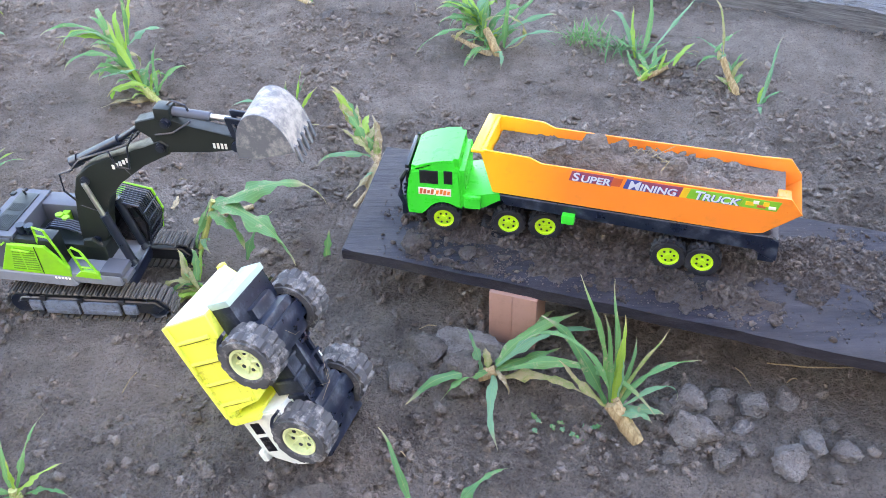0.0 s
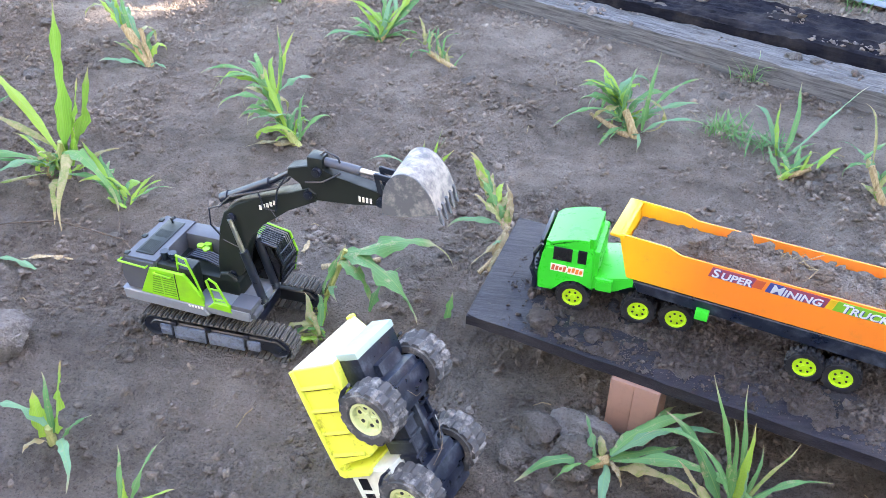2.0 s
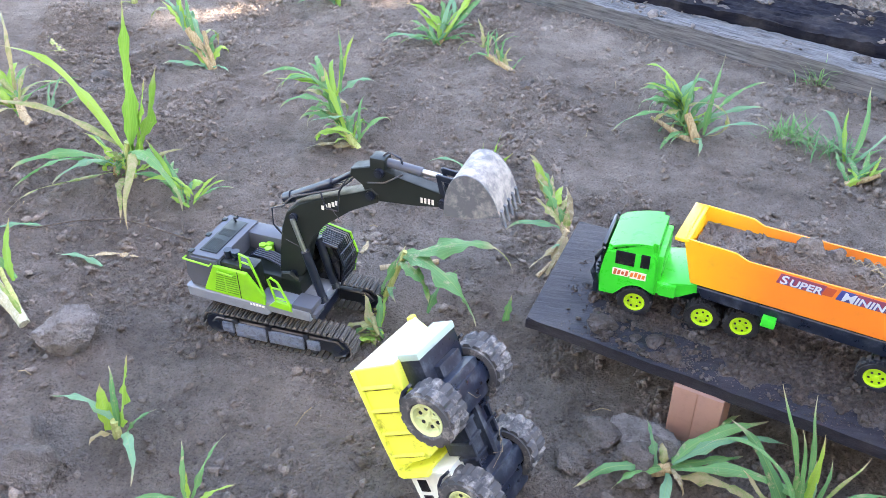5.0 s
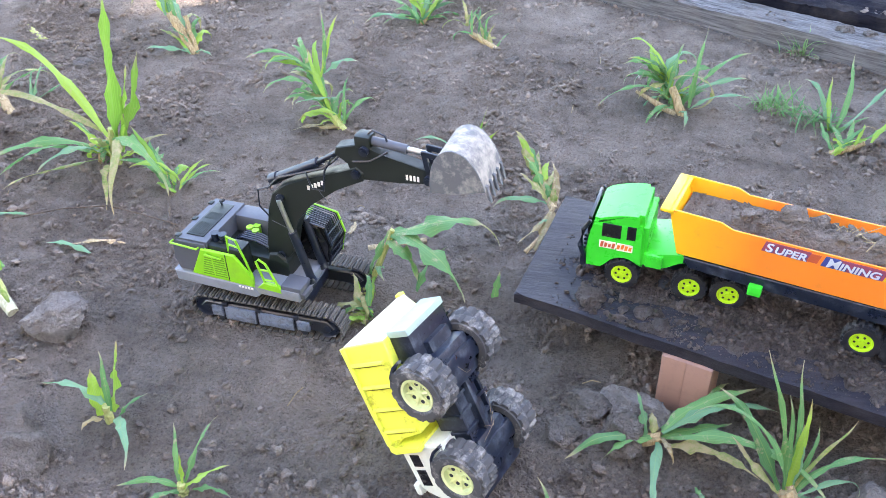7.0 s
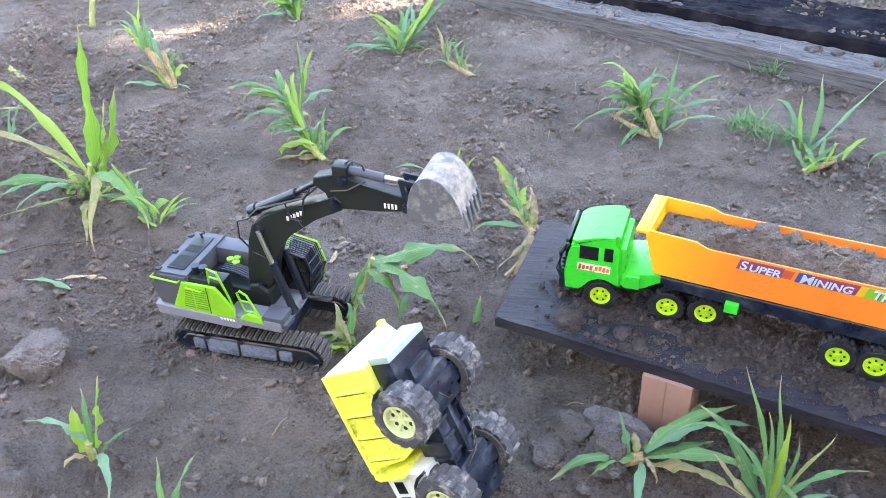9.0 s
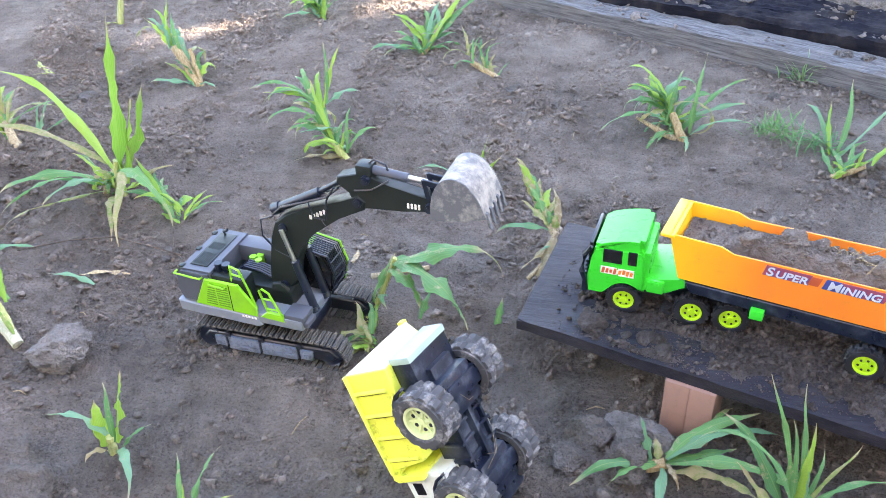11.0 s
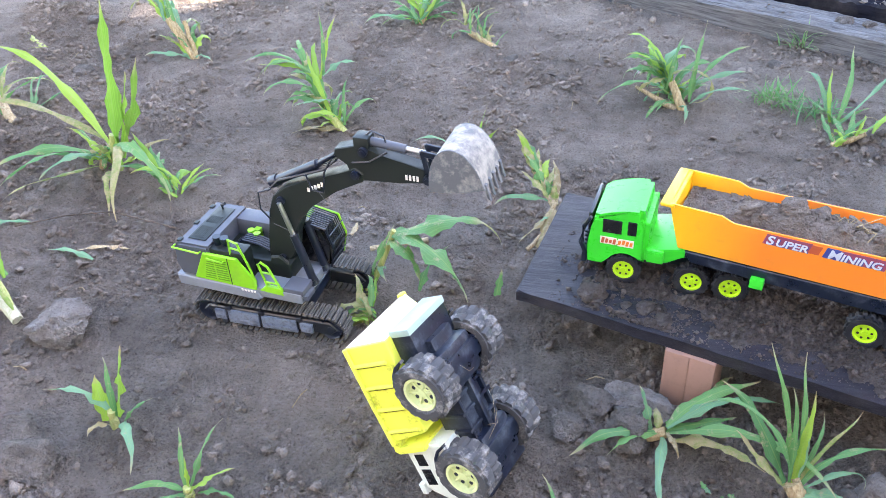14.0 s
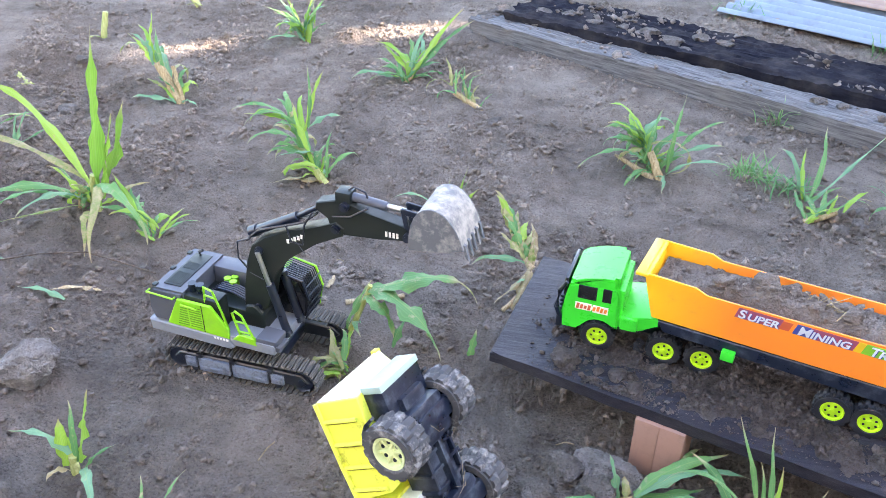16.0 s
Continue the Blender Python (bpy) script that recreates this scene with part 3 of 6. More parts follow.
def make_board():
    bm = bmesh.new()
    n = 60
    front, back = [], []
    for i in range(n + 1):
        s = 1.25 * i / n
        wob = 0.004 * float(vnoise(np.array(s * 14), np.array(0.3), 3)) + 0.003 * float(vnoise(np.array(s * 45), np.array(0.3), 5))
        front.append(P0 + PD * s + PN * wob)
        back.append(P0 + PD * (-0.043 * (1 - i / n) + s) + PN * (0.303 + wob))
    loop = front + back[::-1]
    lo = [bm.verts.new((v.x, v.y, PLANK_Z - 0.02)) for v in loop]
    hi = [bm.verts.new((v.x, v.y, PLANK_Z)) for v in loop]
    k = len(loop)
    top = bm.faces.new(hi)
    bm.faces.new(lo[::-1])
    for i in range(k):
        bm.faces.new((lo[i], lo[(i + 1) % k], hi[(i + 1) % k], hi[i]))
    bmesh.ops.bevel(bm, geom=list(top.edges), offset=0.0025, segments=2, affect="EDGES")
    ob = new("board", mesh_of("board", bm, M_PLANK))
    tagged(ob, "dark wooden board strewn with soil, propped on a brick", "board")


make_board()


def make_brick():
    bm = bmesh.new()
    box(bm, (0, 0, -0.012), (0.038, 0.068, 0.1045), 0.002)
    box(bm, (0.0385, 0, -0.012), (0.0765, 0.068, 0.1045), 0.002)
    box(bm, (0.03, 0.001, -0.011), (0.046, 0.067, 0.104), 0.0)
    for v in bm.verts:
        v.co += 0.0012 * noise.noise_vector(v.co * 60)
    ob = new("brick", mesh_of("brick", bm, M_BRICK))
    ob.matrix_basis = pose(0.106, 1.029, 0, 0, 0, -18.2)
    tagged(ob, "upright reddish clay brick propping the dark board", "brick")


make_brick()


# ---- toy tipper lorry ----
def mark(bm, known, index):
    for f in bm.faces:
        if f not in known:
            f.material_index = index


def tyre_bm(R, w, rim, lugs, depth):
    """A tyre about the y axis from y=0 to w, with staggered lugs."""
    bm = bmesh.new()
    prof = [(rim, 0.06 * w), (rim + 0.15 * (R - rim), 0.0), (R - 0.3 * (R - rim), 0.0), (R - depth, 0.07 * w)]
    rows = 6
    prof += [(R, 0.07 * w + 0.86 * w * i / rows) for i in range(rows + 1)]
    prof += [(R - depth, 0.93 * w), (R - 0.3 * (R - rim), w), (rim + 0.15 * (R - rim), w), (rim, 0.94 * w), (rim, 0.06 * w)]
    seg = lugs * 4
    rings = []
    for j, (r, y) in enumerate(prof):
        ring = []
        for k in range(seg):
            q = r
            if 4 <= j <= 4 + rows:
                side = 2 if (j - 4) > rows / 2 else 0
                if (k + side) % 4 in (0,):
                    q = R - depth
                if j == 4 + rows // 2:
                    q = R - 0.6 * depth
            t = 2 * math.pi * k / seg
            ring.append(bm.verts.new((q * math.cos(t), y, q * math.sin(t))))
        rings.append(ring)
    for a, b in zip(rings, rings[1:]):
        for k in range(seg):
            bm.faces.new((a[k], b[k], b[(k + 1) % seg], a[(k + 1) % seg]))
    return bm


def rim_bm(r, w, holes, hole_r, face=0.12):
    bm = bmesh.new()
    lathe(bm, [(0, face * w - 0.002), (0.25 * r, face * w - 0.002), (0.28 * r, face * w), (0.8 * r, face * w + 0.0006), (0.86 * r, 0.05 * w), (r, 0.03 * w), (r * 1.03, 0.08 * w), (r * 1.03, 0.9 * w), (0, 0.9 * w)], 30)
    old = set(bm.faces)
    # holes are black pegs: the dark of an opening put into colour
    for k in range(holes):
        t = 2 * math.pi * (k + 0.25) / holes
        x, z = 0.56 * r * math.cos(t), 0.56 * r * math.sin(t)
        rod(bm, (x, face * w - 0.0004, z), (x, face * w + 0.002, z), hole_r, seg=8)
    mark(bm, old, 1)
    return bm


def text_mesh(words, size, material):
    cu = bpy.data.curves.new("words", "FONT")
    cu.body, cu.size, cu.extrude, cu.align_x = words, size, 0.0002, "LEFT"
    cu.shear, cu.offset = 0.2, 0.00045
    ob = new("words", cu)
    bpy.context.view_layer.update()
    me = bpy.data.meshes.new_from_object(ob.evaluated_get(bpy.context.evaluated_depsgraph_get()))
    bpy.data.objects.remove(ob)
    bpy.data.curves.remove(cu)
    me.materials.clear()
    me.materials.append(material)
    return me


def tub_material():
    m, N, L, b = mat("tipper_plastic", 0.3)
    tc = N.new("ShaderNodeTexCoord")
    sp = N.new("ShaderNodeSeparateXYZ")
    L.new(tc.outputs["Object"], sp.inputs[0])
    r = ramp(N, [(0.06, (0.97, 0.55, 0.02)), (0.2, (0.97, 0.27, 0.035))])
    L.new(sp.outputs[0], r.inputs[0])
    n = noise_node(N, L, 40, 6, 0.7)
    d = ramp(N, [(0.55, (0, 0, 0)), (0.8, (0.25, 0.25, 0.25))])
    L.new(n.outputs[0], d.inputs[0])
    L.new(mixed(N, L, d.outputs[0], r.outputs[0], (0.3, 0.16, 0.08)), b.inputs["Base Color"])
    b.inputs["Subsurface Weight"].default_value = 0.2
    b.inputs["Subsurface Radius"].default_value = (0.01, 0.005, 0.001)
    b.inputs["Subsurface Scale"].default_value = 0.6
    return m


def tipper_lorry():
    ang = -16.1
    lorry = thing("toy_lorry", pose(0.035, 1.157, PLANK_Z, 0, 0, ang), "green toy lorry with an orange tipper full of soil", "toy truck")
    W = 0.106
    TR = pose(0, 0, 0, 0, 0, 7.7)

    def tpart(name, bm, material, parent, label=''):
        ob = part(name, bm, material, parent, label)
        if parent is lorry:
            ob.matrix_basis = TR
        return ob

    # cab
    bm = bmesh.new()
    arch = [(0.033 * math.cos(radians(a)), 0.028 + 0.033 * math.sin(radians(a))) for a in range(15, 171, 15)]
    outline = [(-0.059, 0.03), (-0.062, 0.06), (-0.056, 0.1), (-0.052, 0.116), (0.022, 0.121), (0.027, 0.112), (0.03, 0.046)] + [p for p in arch if p[0] < 0.031] + [(-0.036, 0.03)]
    prism(bm, outline, 0.0, W, 0.003, seg=2)
    cab = tpart("cab", bm, M_GREEN, lorry, "glossy green plastic cab")
    bm = bmesh.new()
    n = 9
    prof = [(-0.053, 0.112)] + [(-0.052 + 0.076 * i / n, 0.116 + 0.021 * math.sin(math.pi * (0.06 + 0.5 * i / n))) for i in range(n + 1)] + [(0.026, 0.112)]
    prism(bm, prof, 0.003, W - 0.003, 0.007, seg=3)
    tpart("roof", bm, M_GREEN, lorry)
    bm = bmesh.new()
    box(bm, (0.022, 0.006, 0.06), (0.034, W - 0.006, 0.118), 0.003)
    tpart("cab_back", bm, M_GREEN, lorry)
    for a, b_, lo, hi in ((-0.038, -0.008, 0.093, 0.118), (0.001, 0.015, 0.094, 0.119)):
        for y in (-0.0006, W - 0.0006):
            bm = bmesh.new()
            box(bm, (a, y, lo), (b_, y + 0.0012, hi), 0.0004, seg=1)
            tpart("window", bm, M_GLASS, cab)
    bm = bmesh.new()
    box(bm, (-0.0625, 0.008, 0.086), (-0.056, W - 0.008, 0.12), 0.002)
    tpart("windscreen", bm, M_GLASS, cab)
    # black front: bumper, grille bars, mirror bow
    bm = bmesh.new()
    box(bm, (-0.07, 0.002, 0.026), (-0.06, W - 0.002, 0.05), 0.003)
    for i in range(4):
        box(bm, (-0.067, 0.01, 0.055 + 0.008 * i), (-0.061, W - 0.01, 0.059 + 0.008 * i), 0.001)
    tpart("bumper", bm, M_BLACK, lorry)
    for y in (0.0, W):
        bm = bmesh.new()
        tube(bm, [(-0.064, y, 0.05), (-0.07, y - 0.002, 0.07), (-0.067, y, 0.1), (-0.057, y, 0.118)], [0.004, 0.005, 0.0045, 0.003], 8)
        tpart("mirror_arm", bm, M_BLACK, lorry)
    # sticker with writing that cannot be read: red and orange strokes on a white edge of their own shape
    bm = bmesh.new()
    for x0, x1, z0, z1 in ((-0.0405, -0.0145, 0.0715, 0.085), (-0.0145, -0.0125, 0.074, 0.081), (-0.0125, 0.0125, 0.0705, 0.0845)):
        box(bm, (x0, -0.0009, z0), (x1, 0.0002, z1), 0.0002, seg=1)
    st = tpart("sticker", bm, M_PAPER, cab, "white sticker with red and orange marks")
    for i in range(8):
        x0 = -0.0388 + 0.0061 * i + (0.002 if i > 3 else 0)
        bm = bmesh.new()
        box(bm, (x0, -0.0014, 0.073 + 0.0008 * (i % 3)), (x0 + 0.0044, -0.0008, 0.0835 - 0.0007 * ((2 * i) % 5)), 0.0001, seg=1)
        for v in bm.verts:
            v.co.x += 0.15 * (v.co.z - 0.075)
        tpart("mark", bm, M_RED if i < 4 else M_CABMARK, cab)
    # green deck behind the cab
    bm = bmesh.new()
    prism(bm, [(0.028, 0.05), (0.062, 0.05), (0.07, 0.054), (0.086, 0.068), (0.134, 0.079), (0.132, 0.084), (0.09, 0.082), (0.074, 0.08), (0.03, 0.072)], 0.002, W - 0.002, 0.0015)
    tpart("deck", bm, M_GREEN, lorry)
    bm = bmesh.new()
    box(bm, (0.034, -0.003, 0.051), (0.06, 0.006, 0.074), 0.0015)
    for i in range(4):
        box(bm, (0.036 + 0.006 * i, -0.0038, 0.066), (0.04 + 0.006 * i, 0.0, 0.072), 0.0005)
    tpart("tool_box", bm, M_GREEN, lorry)
    bm = bmesh.new()
    box(bm, (0.192, -0.004, 0.057), (0.212, 0.016, 0.073), 0.0015)
    part("side_block", bm, M_GREEN, lorry)
    # frame
    bm = bmesh.new()
    prism(bm, [(0.09, 0.086), (0.5, 0.088), (0.512, 0.08), (0.514, 0.044), (0.498, 0.05), (0.48, 0.062), (0.2, 0.066), (0.1, 0.068)], 0.006, 0.012, 0.001)
    prism(bm, [(0.09, 0.086), (0.5, 0.088), (0.512, 0.08), (0.514, 0.044), (0.498, 0.05), (0.48, 0.062), (0.2, 0.066), (0.1, 0.068)], W - 0.012, W - 0.006, 0.001)
    box(bm, (0.09, 0.012, 0.07), (0.5, W - 0.012, 0.084), 0.001)
    box(bm, (0.488, 0.008, 0.04), (0.512, W - 0.008, 0.075), 0.002)
    for x in (0.36, 0.411):
        rod(bm, (x, 0.006, 0.0275), (x, W - 0.006, 0.0275), 0.004)
        box(bm, (x - 0.012, 0.03, 0.022), (x + 0.012, W - 0.03, 0.075), 0.002)
    part("frame", bm, M_CHASSIS, lorry, "dusty black plastic chassis frame")
    bm = bmesh.new()
    box(bm, (-0.04, 0.03, 0.03), (0.19, W - 0.03, 0.06), 0.003)
    for x in (0.0, 0.106, 0.165):
        rod(bm, (x, 0.006, 0.0275), (x, W - 0.006, 0.0275), 0.004)
        box(bm, (x - 0.012, 0.03, 0.022), (x + 0.012, W - 0.03, 0.064), 0.002)
    tpart("tractor_frame", bm, M_BLACK, lorry)
    # wheels
    tyre = mesh_of("wheel", tyre_bm(0.0282, 0.021, 0.0165, 16, 0.0032), M_TYRE, True, 30)
    rim = mesh_of("rim", rim_bm(0.0165, 0.021, 6, 0.0019), [M_LIME, M_BLACK])
    for i, x in enumerate((0.0, 0.106, 0.165, 0.36, 0.411)):
        for far in (0, 1):
            m = pose(x, W + 0.004, 0.0275, 0, 0, 180) if far else pose(x, -0.004, 0.0275)
            wheel = share("wheel", tyre, (TR if i < 3 else Matrix()) @ m @ pose(0, 0, 0, 0, 37 * i + 11, 0), lorry)
            share("rim", rim, Matrix(), wheel, "bright lime wheel rim")
    # tipper body
    st = [(0.060, 0.169, 0.078, 0.09), (0.066, 0.170, 0.08, 0.088), (0.137, 0.168, 0.137, 0.088), (0.155, 0.160, 0.155, 0.088), (0.3, 0.160, 0.3, 0.088), (0.47, 0.161, 0.47, 0.088), (0.511, 0.163, 0.486, 0.092), (0.531, 0.138, 0.531, 0.133)]
    bm = bmesh.new()
    rows = []
    th = 0.0028
    for i, (xt, zt, xb, zb) in enumerate(st):
        e = th if i == 0 else 0
        rows.append([bm.verts.new(p) for p in (
            (xt, 0.0, zt), (xb, 0.008, zb), (xb, W - 0.008, zb), (xt, W, zt),
            (xt + e, W - th, zt), (xb + e, W - 0.008 - th, zb + th), (xb + e, 0.008 + th, zb + th), (xt + e, th, zt))])
    for a, b_ in zip(rows, rows[1:]):
        for k in range(8):
            bm.faces.new((a[k], a[(k + 1) % 8], b_[(k + 1) % 8], b_[k]))
    r0, r1 = rows[0], rows[-1]
    bm.faces.new((r0[0], r0[1], r0[2], r0[3]))
    bm.faces.new((r0[7], r0[4], r0[5], r0[6]))
    bm.faces.new((r0[0], r0[3], r0[4], r0[7]))
    for q in ((0, 1, 6, 7), (1, 2, 5, 6), (2, 3, 4, 5)):
        bm.faces.new([r1[k] for k in q])
    bmesh.ops.remove_doubles(bm, verts=bm.verts, dist=1e-6)
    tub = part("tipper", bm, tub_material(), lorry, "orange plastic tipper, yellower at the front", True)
    bv = tub.modifiers.new("soft", "BEVEL")
    bv.width, bv.segments, bv.angle_limit = 0.0016, 2, radians(40)
    bm = bmesh.new()
    box(bm, (0.046, -0.002, 0.163), (0.068, W + 0.002, 0.169), 0.0025)
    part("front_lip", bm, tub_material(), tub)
    bm = bmesh.new()
    box(bm, (0.494, 0.004, 0.136), (0.512, 0.03, 0.158), 0.001)
    part("rear_bracket", bm, M_ORANGE, tub)
    for y in (0.02, W - 0.036):
        bm = bmesh.new()
        box(bm, (0.468, y, 0.08), (0.484, y + 0.016, 0.09), 0.001)
        part("hinge", bm, M_ORANGE, lorry)
    # long sticker and its words, on the leaning side
    lean = math.degrees(math.atan2(0.008, 0.072))
    side = pose(0, -0.0004, 0.1465, lean, 0, 0)
    for x0, x1, z0, z1, mt in ((0.2, 0.262, -0.0095, 0.0095, M_PLUM), (0.262, 0.276, -0.008, 0.008, M_RED), (0.281, 0.3, -0.0095, 0.0095, M_BLUE), (0.3, 0.362, -0.0095, 0.0095, M_PLUM),
                               (0.3625, 0.372, -0.0095, 0.0095, M_YEL), (0.3725, 0.447, -0.0095, 0.0095, M_STGREEN), (0.4475, 0.498, -0.0095, 0.0085, M_STGREEN)):
        bm = bmesh.new()
        box(bm, (x0, 0.0012, z0), (x1, 0.0022, z1), 0.0002, seg=1)
        for v in bm.verts:
            v.co.x += 0.25 * v.co.z
            v.co = side @ v.co
        part("sticker", bm, mt, tub)
    for words, x in (("SUPER", 0.202), ("MINING", 0.285), ("TRUCK", 0.379)):
        for i, ch in enumerate((words[0], words[1:])):
            size = 0.0225 if i == 0 else 0.0182
            at_x = x + (0.0 if i == 0 else 0.0172 if words[0] == "M" else 0.0128)
            for dx, dy, mt in ((0.0013, 0.0009, M_BLUE), (0, 0.0005, M_LETTER)):
                me = text_mesh(ch, size, mt)
                for v in me.vertices:
                    v.co.x *= 1.04 if i else 1.0
                share("lettering", me, side @ pose(at_x + dx, dy, -0.0078 - dx * 0.6, 90, 0, 0), tub, "slanted letters of the words " + words)
    for k, (x, z, w, h, mt) in enumerate(((0.452, -0.004, 0.012, 0.007, M_YEL), (0.462, 0.0, 0.008, 0.006, M_PAPER), (0.468, -0.006, 0.012, 0.005, M_RED), (0.476, -0.002, 0.008, 0.008, M_YEL), (0.484, -0.006, 0.01, 0.005, M_PAPER))):
        bm = bmesh.new()
        box(bm, (x, 0.0004 - 0.0001 * k, z), (x + w, 0.0014, z + h), 0.0003, m=side, seg=1)
        part("mark", bm, mt, tub)
    return lorry, W


LORRY, LW = tipper_lorry()


def lorry_load():
    """The heap of soil in the tipper."""
    base = pose(0.035, 1.157, PLANK_Z, 0, 0, -16.1)
    xs, ys = np.linspace(0.072, 0.506, 260), np.linspace(0.0085, LW - 0.0085, 64)

    def hz(x, y):
        edge = np.clip(np.minimum(y - 0.0085, LW - 0.0085 - y) / 0.016, 0, 1)
        wx, wy = x + 0.004 * vnoise(x * 90, y * 90, 6), y + 0.004 * vnoise(x * 90, y * 90, 7)
        z = 0.147 + 0.023 * edge * bell(x, y, 0.215, 0.042, 0.075, 0.04) + 0.02 * edge * bell(x, y, 0.35, 0.04, 0.11, 0.04) - 0.003 * np.clip((x - 0.4) / 0.1, 0, 1)
        z += (0.3 + 0.7 * edge) * (0.007 * vnoise(x * 45, y * 45, 3) + 0.003 * vnoise(x * 150, y * 150, 4) + 0.002 * vnoise(x * 300, y * 300, 5))
        z += edge * lumps(wx, wy, 0.04, 61, 0.2, 0.48, 0.6) * np.clip((x - 0.13) / 0.05, 0.15, 1) + (0.3 + 0.7 * edge) * lumps(wx, wy, 0.013, 62, 0.15, 0.45, 0.7)
        return z

    gx, gy = np.meshgrid(xs, ys)
    gz = hz(gx, gy)
    co = np.stack([gx, gy, gz], -1).reshape(-1, 3)
    nx = len(xs)
    i = (np.arange(len(ys) - 1)[:, None] * nx + np.arange(nx - 1)[None]).ravel()
    ob = new("earth_load", raw_mesh("earth_load", co, np.stack([i, i + 1, i + nx + 1, i + nx], -1), M_LOAD))
    ob.matrix_basis = base
    tagged(ob, "heap of loose brown soil filling the orange tipper", "soil")
    r = np.random.default_rng(8)
    n = 900
    x, y = r.uniform(0.08, 0.495, n), r.uniform(0.014, LW - 0.014, n)
    rad = 0.001 + 0.005 * r.random(n) ** 6
    bits = crumbs("soil_lumps", np.stack([x, y, hz(x, y) + 0.3 * rad, rad], -1), M_LOAD, r)
    bits.matrix_basis = base
    tagged(bits, "small lumps of brown soil on the heap", "soil", kind="stuff")
    return hz, base


load_z, LORRY_M = lorry_load()


# ---- overturned toy dump truck ----
def dump_truck():
    f, a, u = Vector((0.421, -0.215, -0.881)).normalized(), Vector((0.315, 0.946, -0.081)), Vector()
    a = (a - f * a.dot(f)).normalized()
    u = f.cross(-a)
    m = Matrix((f, -a, u)).transposed().to_4x4()
    m.translation = (-0.326, 0.833, 0.224)
    truck = thing("toy_dump_truck", m, "overturned yellow and white toy dump truck standing nose down in soil", "toy truck")
    W = 0.151
    # bed: an open tray whose rim lies at z = 0
    bm = bmesh.new()
    th = 0.003
    outer = [(0.0, 0.0, 0.0), (0.156, 0.0, 0.0), (0.156, -W, 0.0), (0.0, -W, 0.0)]
    low = [(0.004, -0.016, -0.062), (0.15, -0.014, -0.054), (0.15, -W + 0.03, -0.054), (0.004, -W + 0.04, -0.058)]
    inn = [(th, -th, 0.0), (0.153, -th, 0.0), (0.153, -W + th, 0.0), (th, -W + th, 0.0)]
    ilow = [(0.007, -0.019, -0.059), (0.147, -0.017, -0.051), (0.147, -W + 0.033, -0.051), (0.007, -W + 0.043, -0.055)]
    L = [[bm.verts.new(p) for p in ring] for ring in (ilow, inn, outer, low)]
    for r0, r1 in zip(L, L[1:]):
        for k in range(4):
            bm.faces.new((r0[k], r0[(k + 1) % 4], r1[(k + 1) % 4], r1[k]))
    bm.faces.new(L[0])
    bm.faces.new(L[3][::-1])
    bed = part("bed", bm, M_YELLOW, truck, "bright yellow plastic bed with dirt")
    bv = bed.modifiers.new("soft", "BEVEL")
    bv.width, bv.segments = 0.002, 2
    for i in range(4):
        x = 0.028 + 0.036 * i
        for s in (0, 1):
            y0 = -0.001 if s == 0 else -W + 0.001
            y1 = -0.0115 if s == 0 else -W + 0.0115
            o = 0.0025 if s == 0 else -0.0025
            bm = bmesh.new()
            tube(bm, [(x, y0 + o, -0.004), (x + 0.002, (y0 + y1) / 2 + o, -0.028), (x + 0.004, y1 + o, -0.052)], 0.0032, 6)
            part("rib", bm, M_YELLOW, bed)
            bm = bmesh.new()
            tube(bm, [(x + 0.0042, y0 + 0.7 * o, -0.006), (x + 0.0062, (y0 + y1) / 2 + 0.7 * o, -0.028), (x + 0.008, y1 + 0.7 * o, -0.051)], [0.0004, 0.0008, 0.0004], 5)
            part("dirt_line", bm, M_GRIME, bed, "dark grime along the rib")
    bm = bmesh.new()
    ends = [(0.0005, -0.003, -0.002), (0.0005, -W + 0.003, -0.002), (0.0045, -W + 0.041, -0.056), (0.0045, -0.018, -0.06)]
    hi, lo_ = [bm.verts.new((x - 0.0015, y, z)) for x, y, z in ends], [bm.verts.new((x + 0.001, y, z)) for x, y, z in ends]
    bm.faces.new(hi)
    bm.faces.new(lo_[::-1])
    for k in range(4):
        bm.faces.new((hi[k], hi[(k + 1) % 4], lo_[(k + 1) % 4], lo_[k]))
    part("tailgate", bm, M_LIT_YELLOW, truck, "yellow tailgate with sky glare painted cream")
    bm = bmesh.new()
    tube(bm, [(0.0, 0.002, -0.002), (0.1, 0.003, -0.002), (0.158, 0.002, -0.002)], 0.0035, 6)
    part("rim_bead", bm, M_YELLOW, bed)
    bm = bmesh.new()
    box(bm, (-0.004, -W + 0.002, -0.006), (0.004, -W + 0.014, 0.004), 0.002)
    part("corner_lug", bm, M_YELLOW, bed)
    bm = bmesh.new()
    prism(bm, [(0.15, 0.003), (0.172, 0.006), (0.177, -0.002), (0.172, -0.05), (0.164, -0.05), (0.166, -0.006), (0.15, -0.006)], -W + 0.004, 0.0, 0.0015)
    part("headboard", bm, M_YELLOW, bed)
    # cab
    bm = bmesh.new()
    prism(bm, [(0.168, -0.004), (0.236, -0.006), (0.25, -0.018), (0.268, -0.05), (0.268, -0.08), (0.168, -0.08)], -W + 0.01, -0.009, 0.003, seg=2)
    cab = part("cab", bm, M_WHITE, truck, "dirty white plastic cab")
    for x0, x1 in ((0.183, 0.203), (0.209, 0.236)):
        for y in (-0.0096, -W + 0.0094):
            bm = bmesh.new()
            box(bm, (x0, y, -0.034), (x1, y + 0.0012, -0.017), 0.0004, seg=1)
            part("window", bm, M_GLASS, cab)
    bm = bmesh.new()
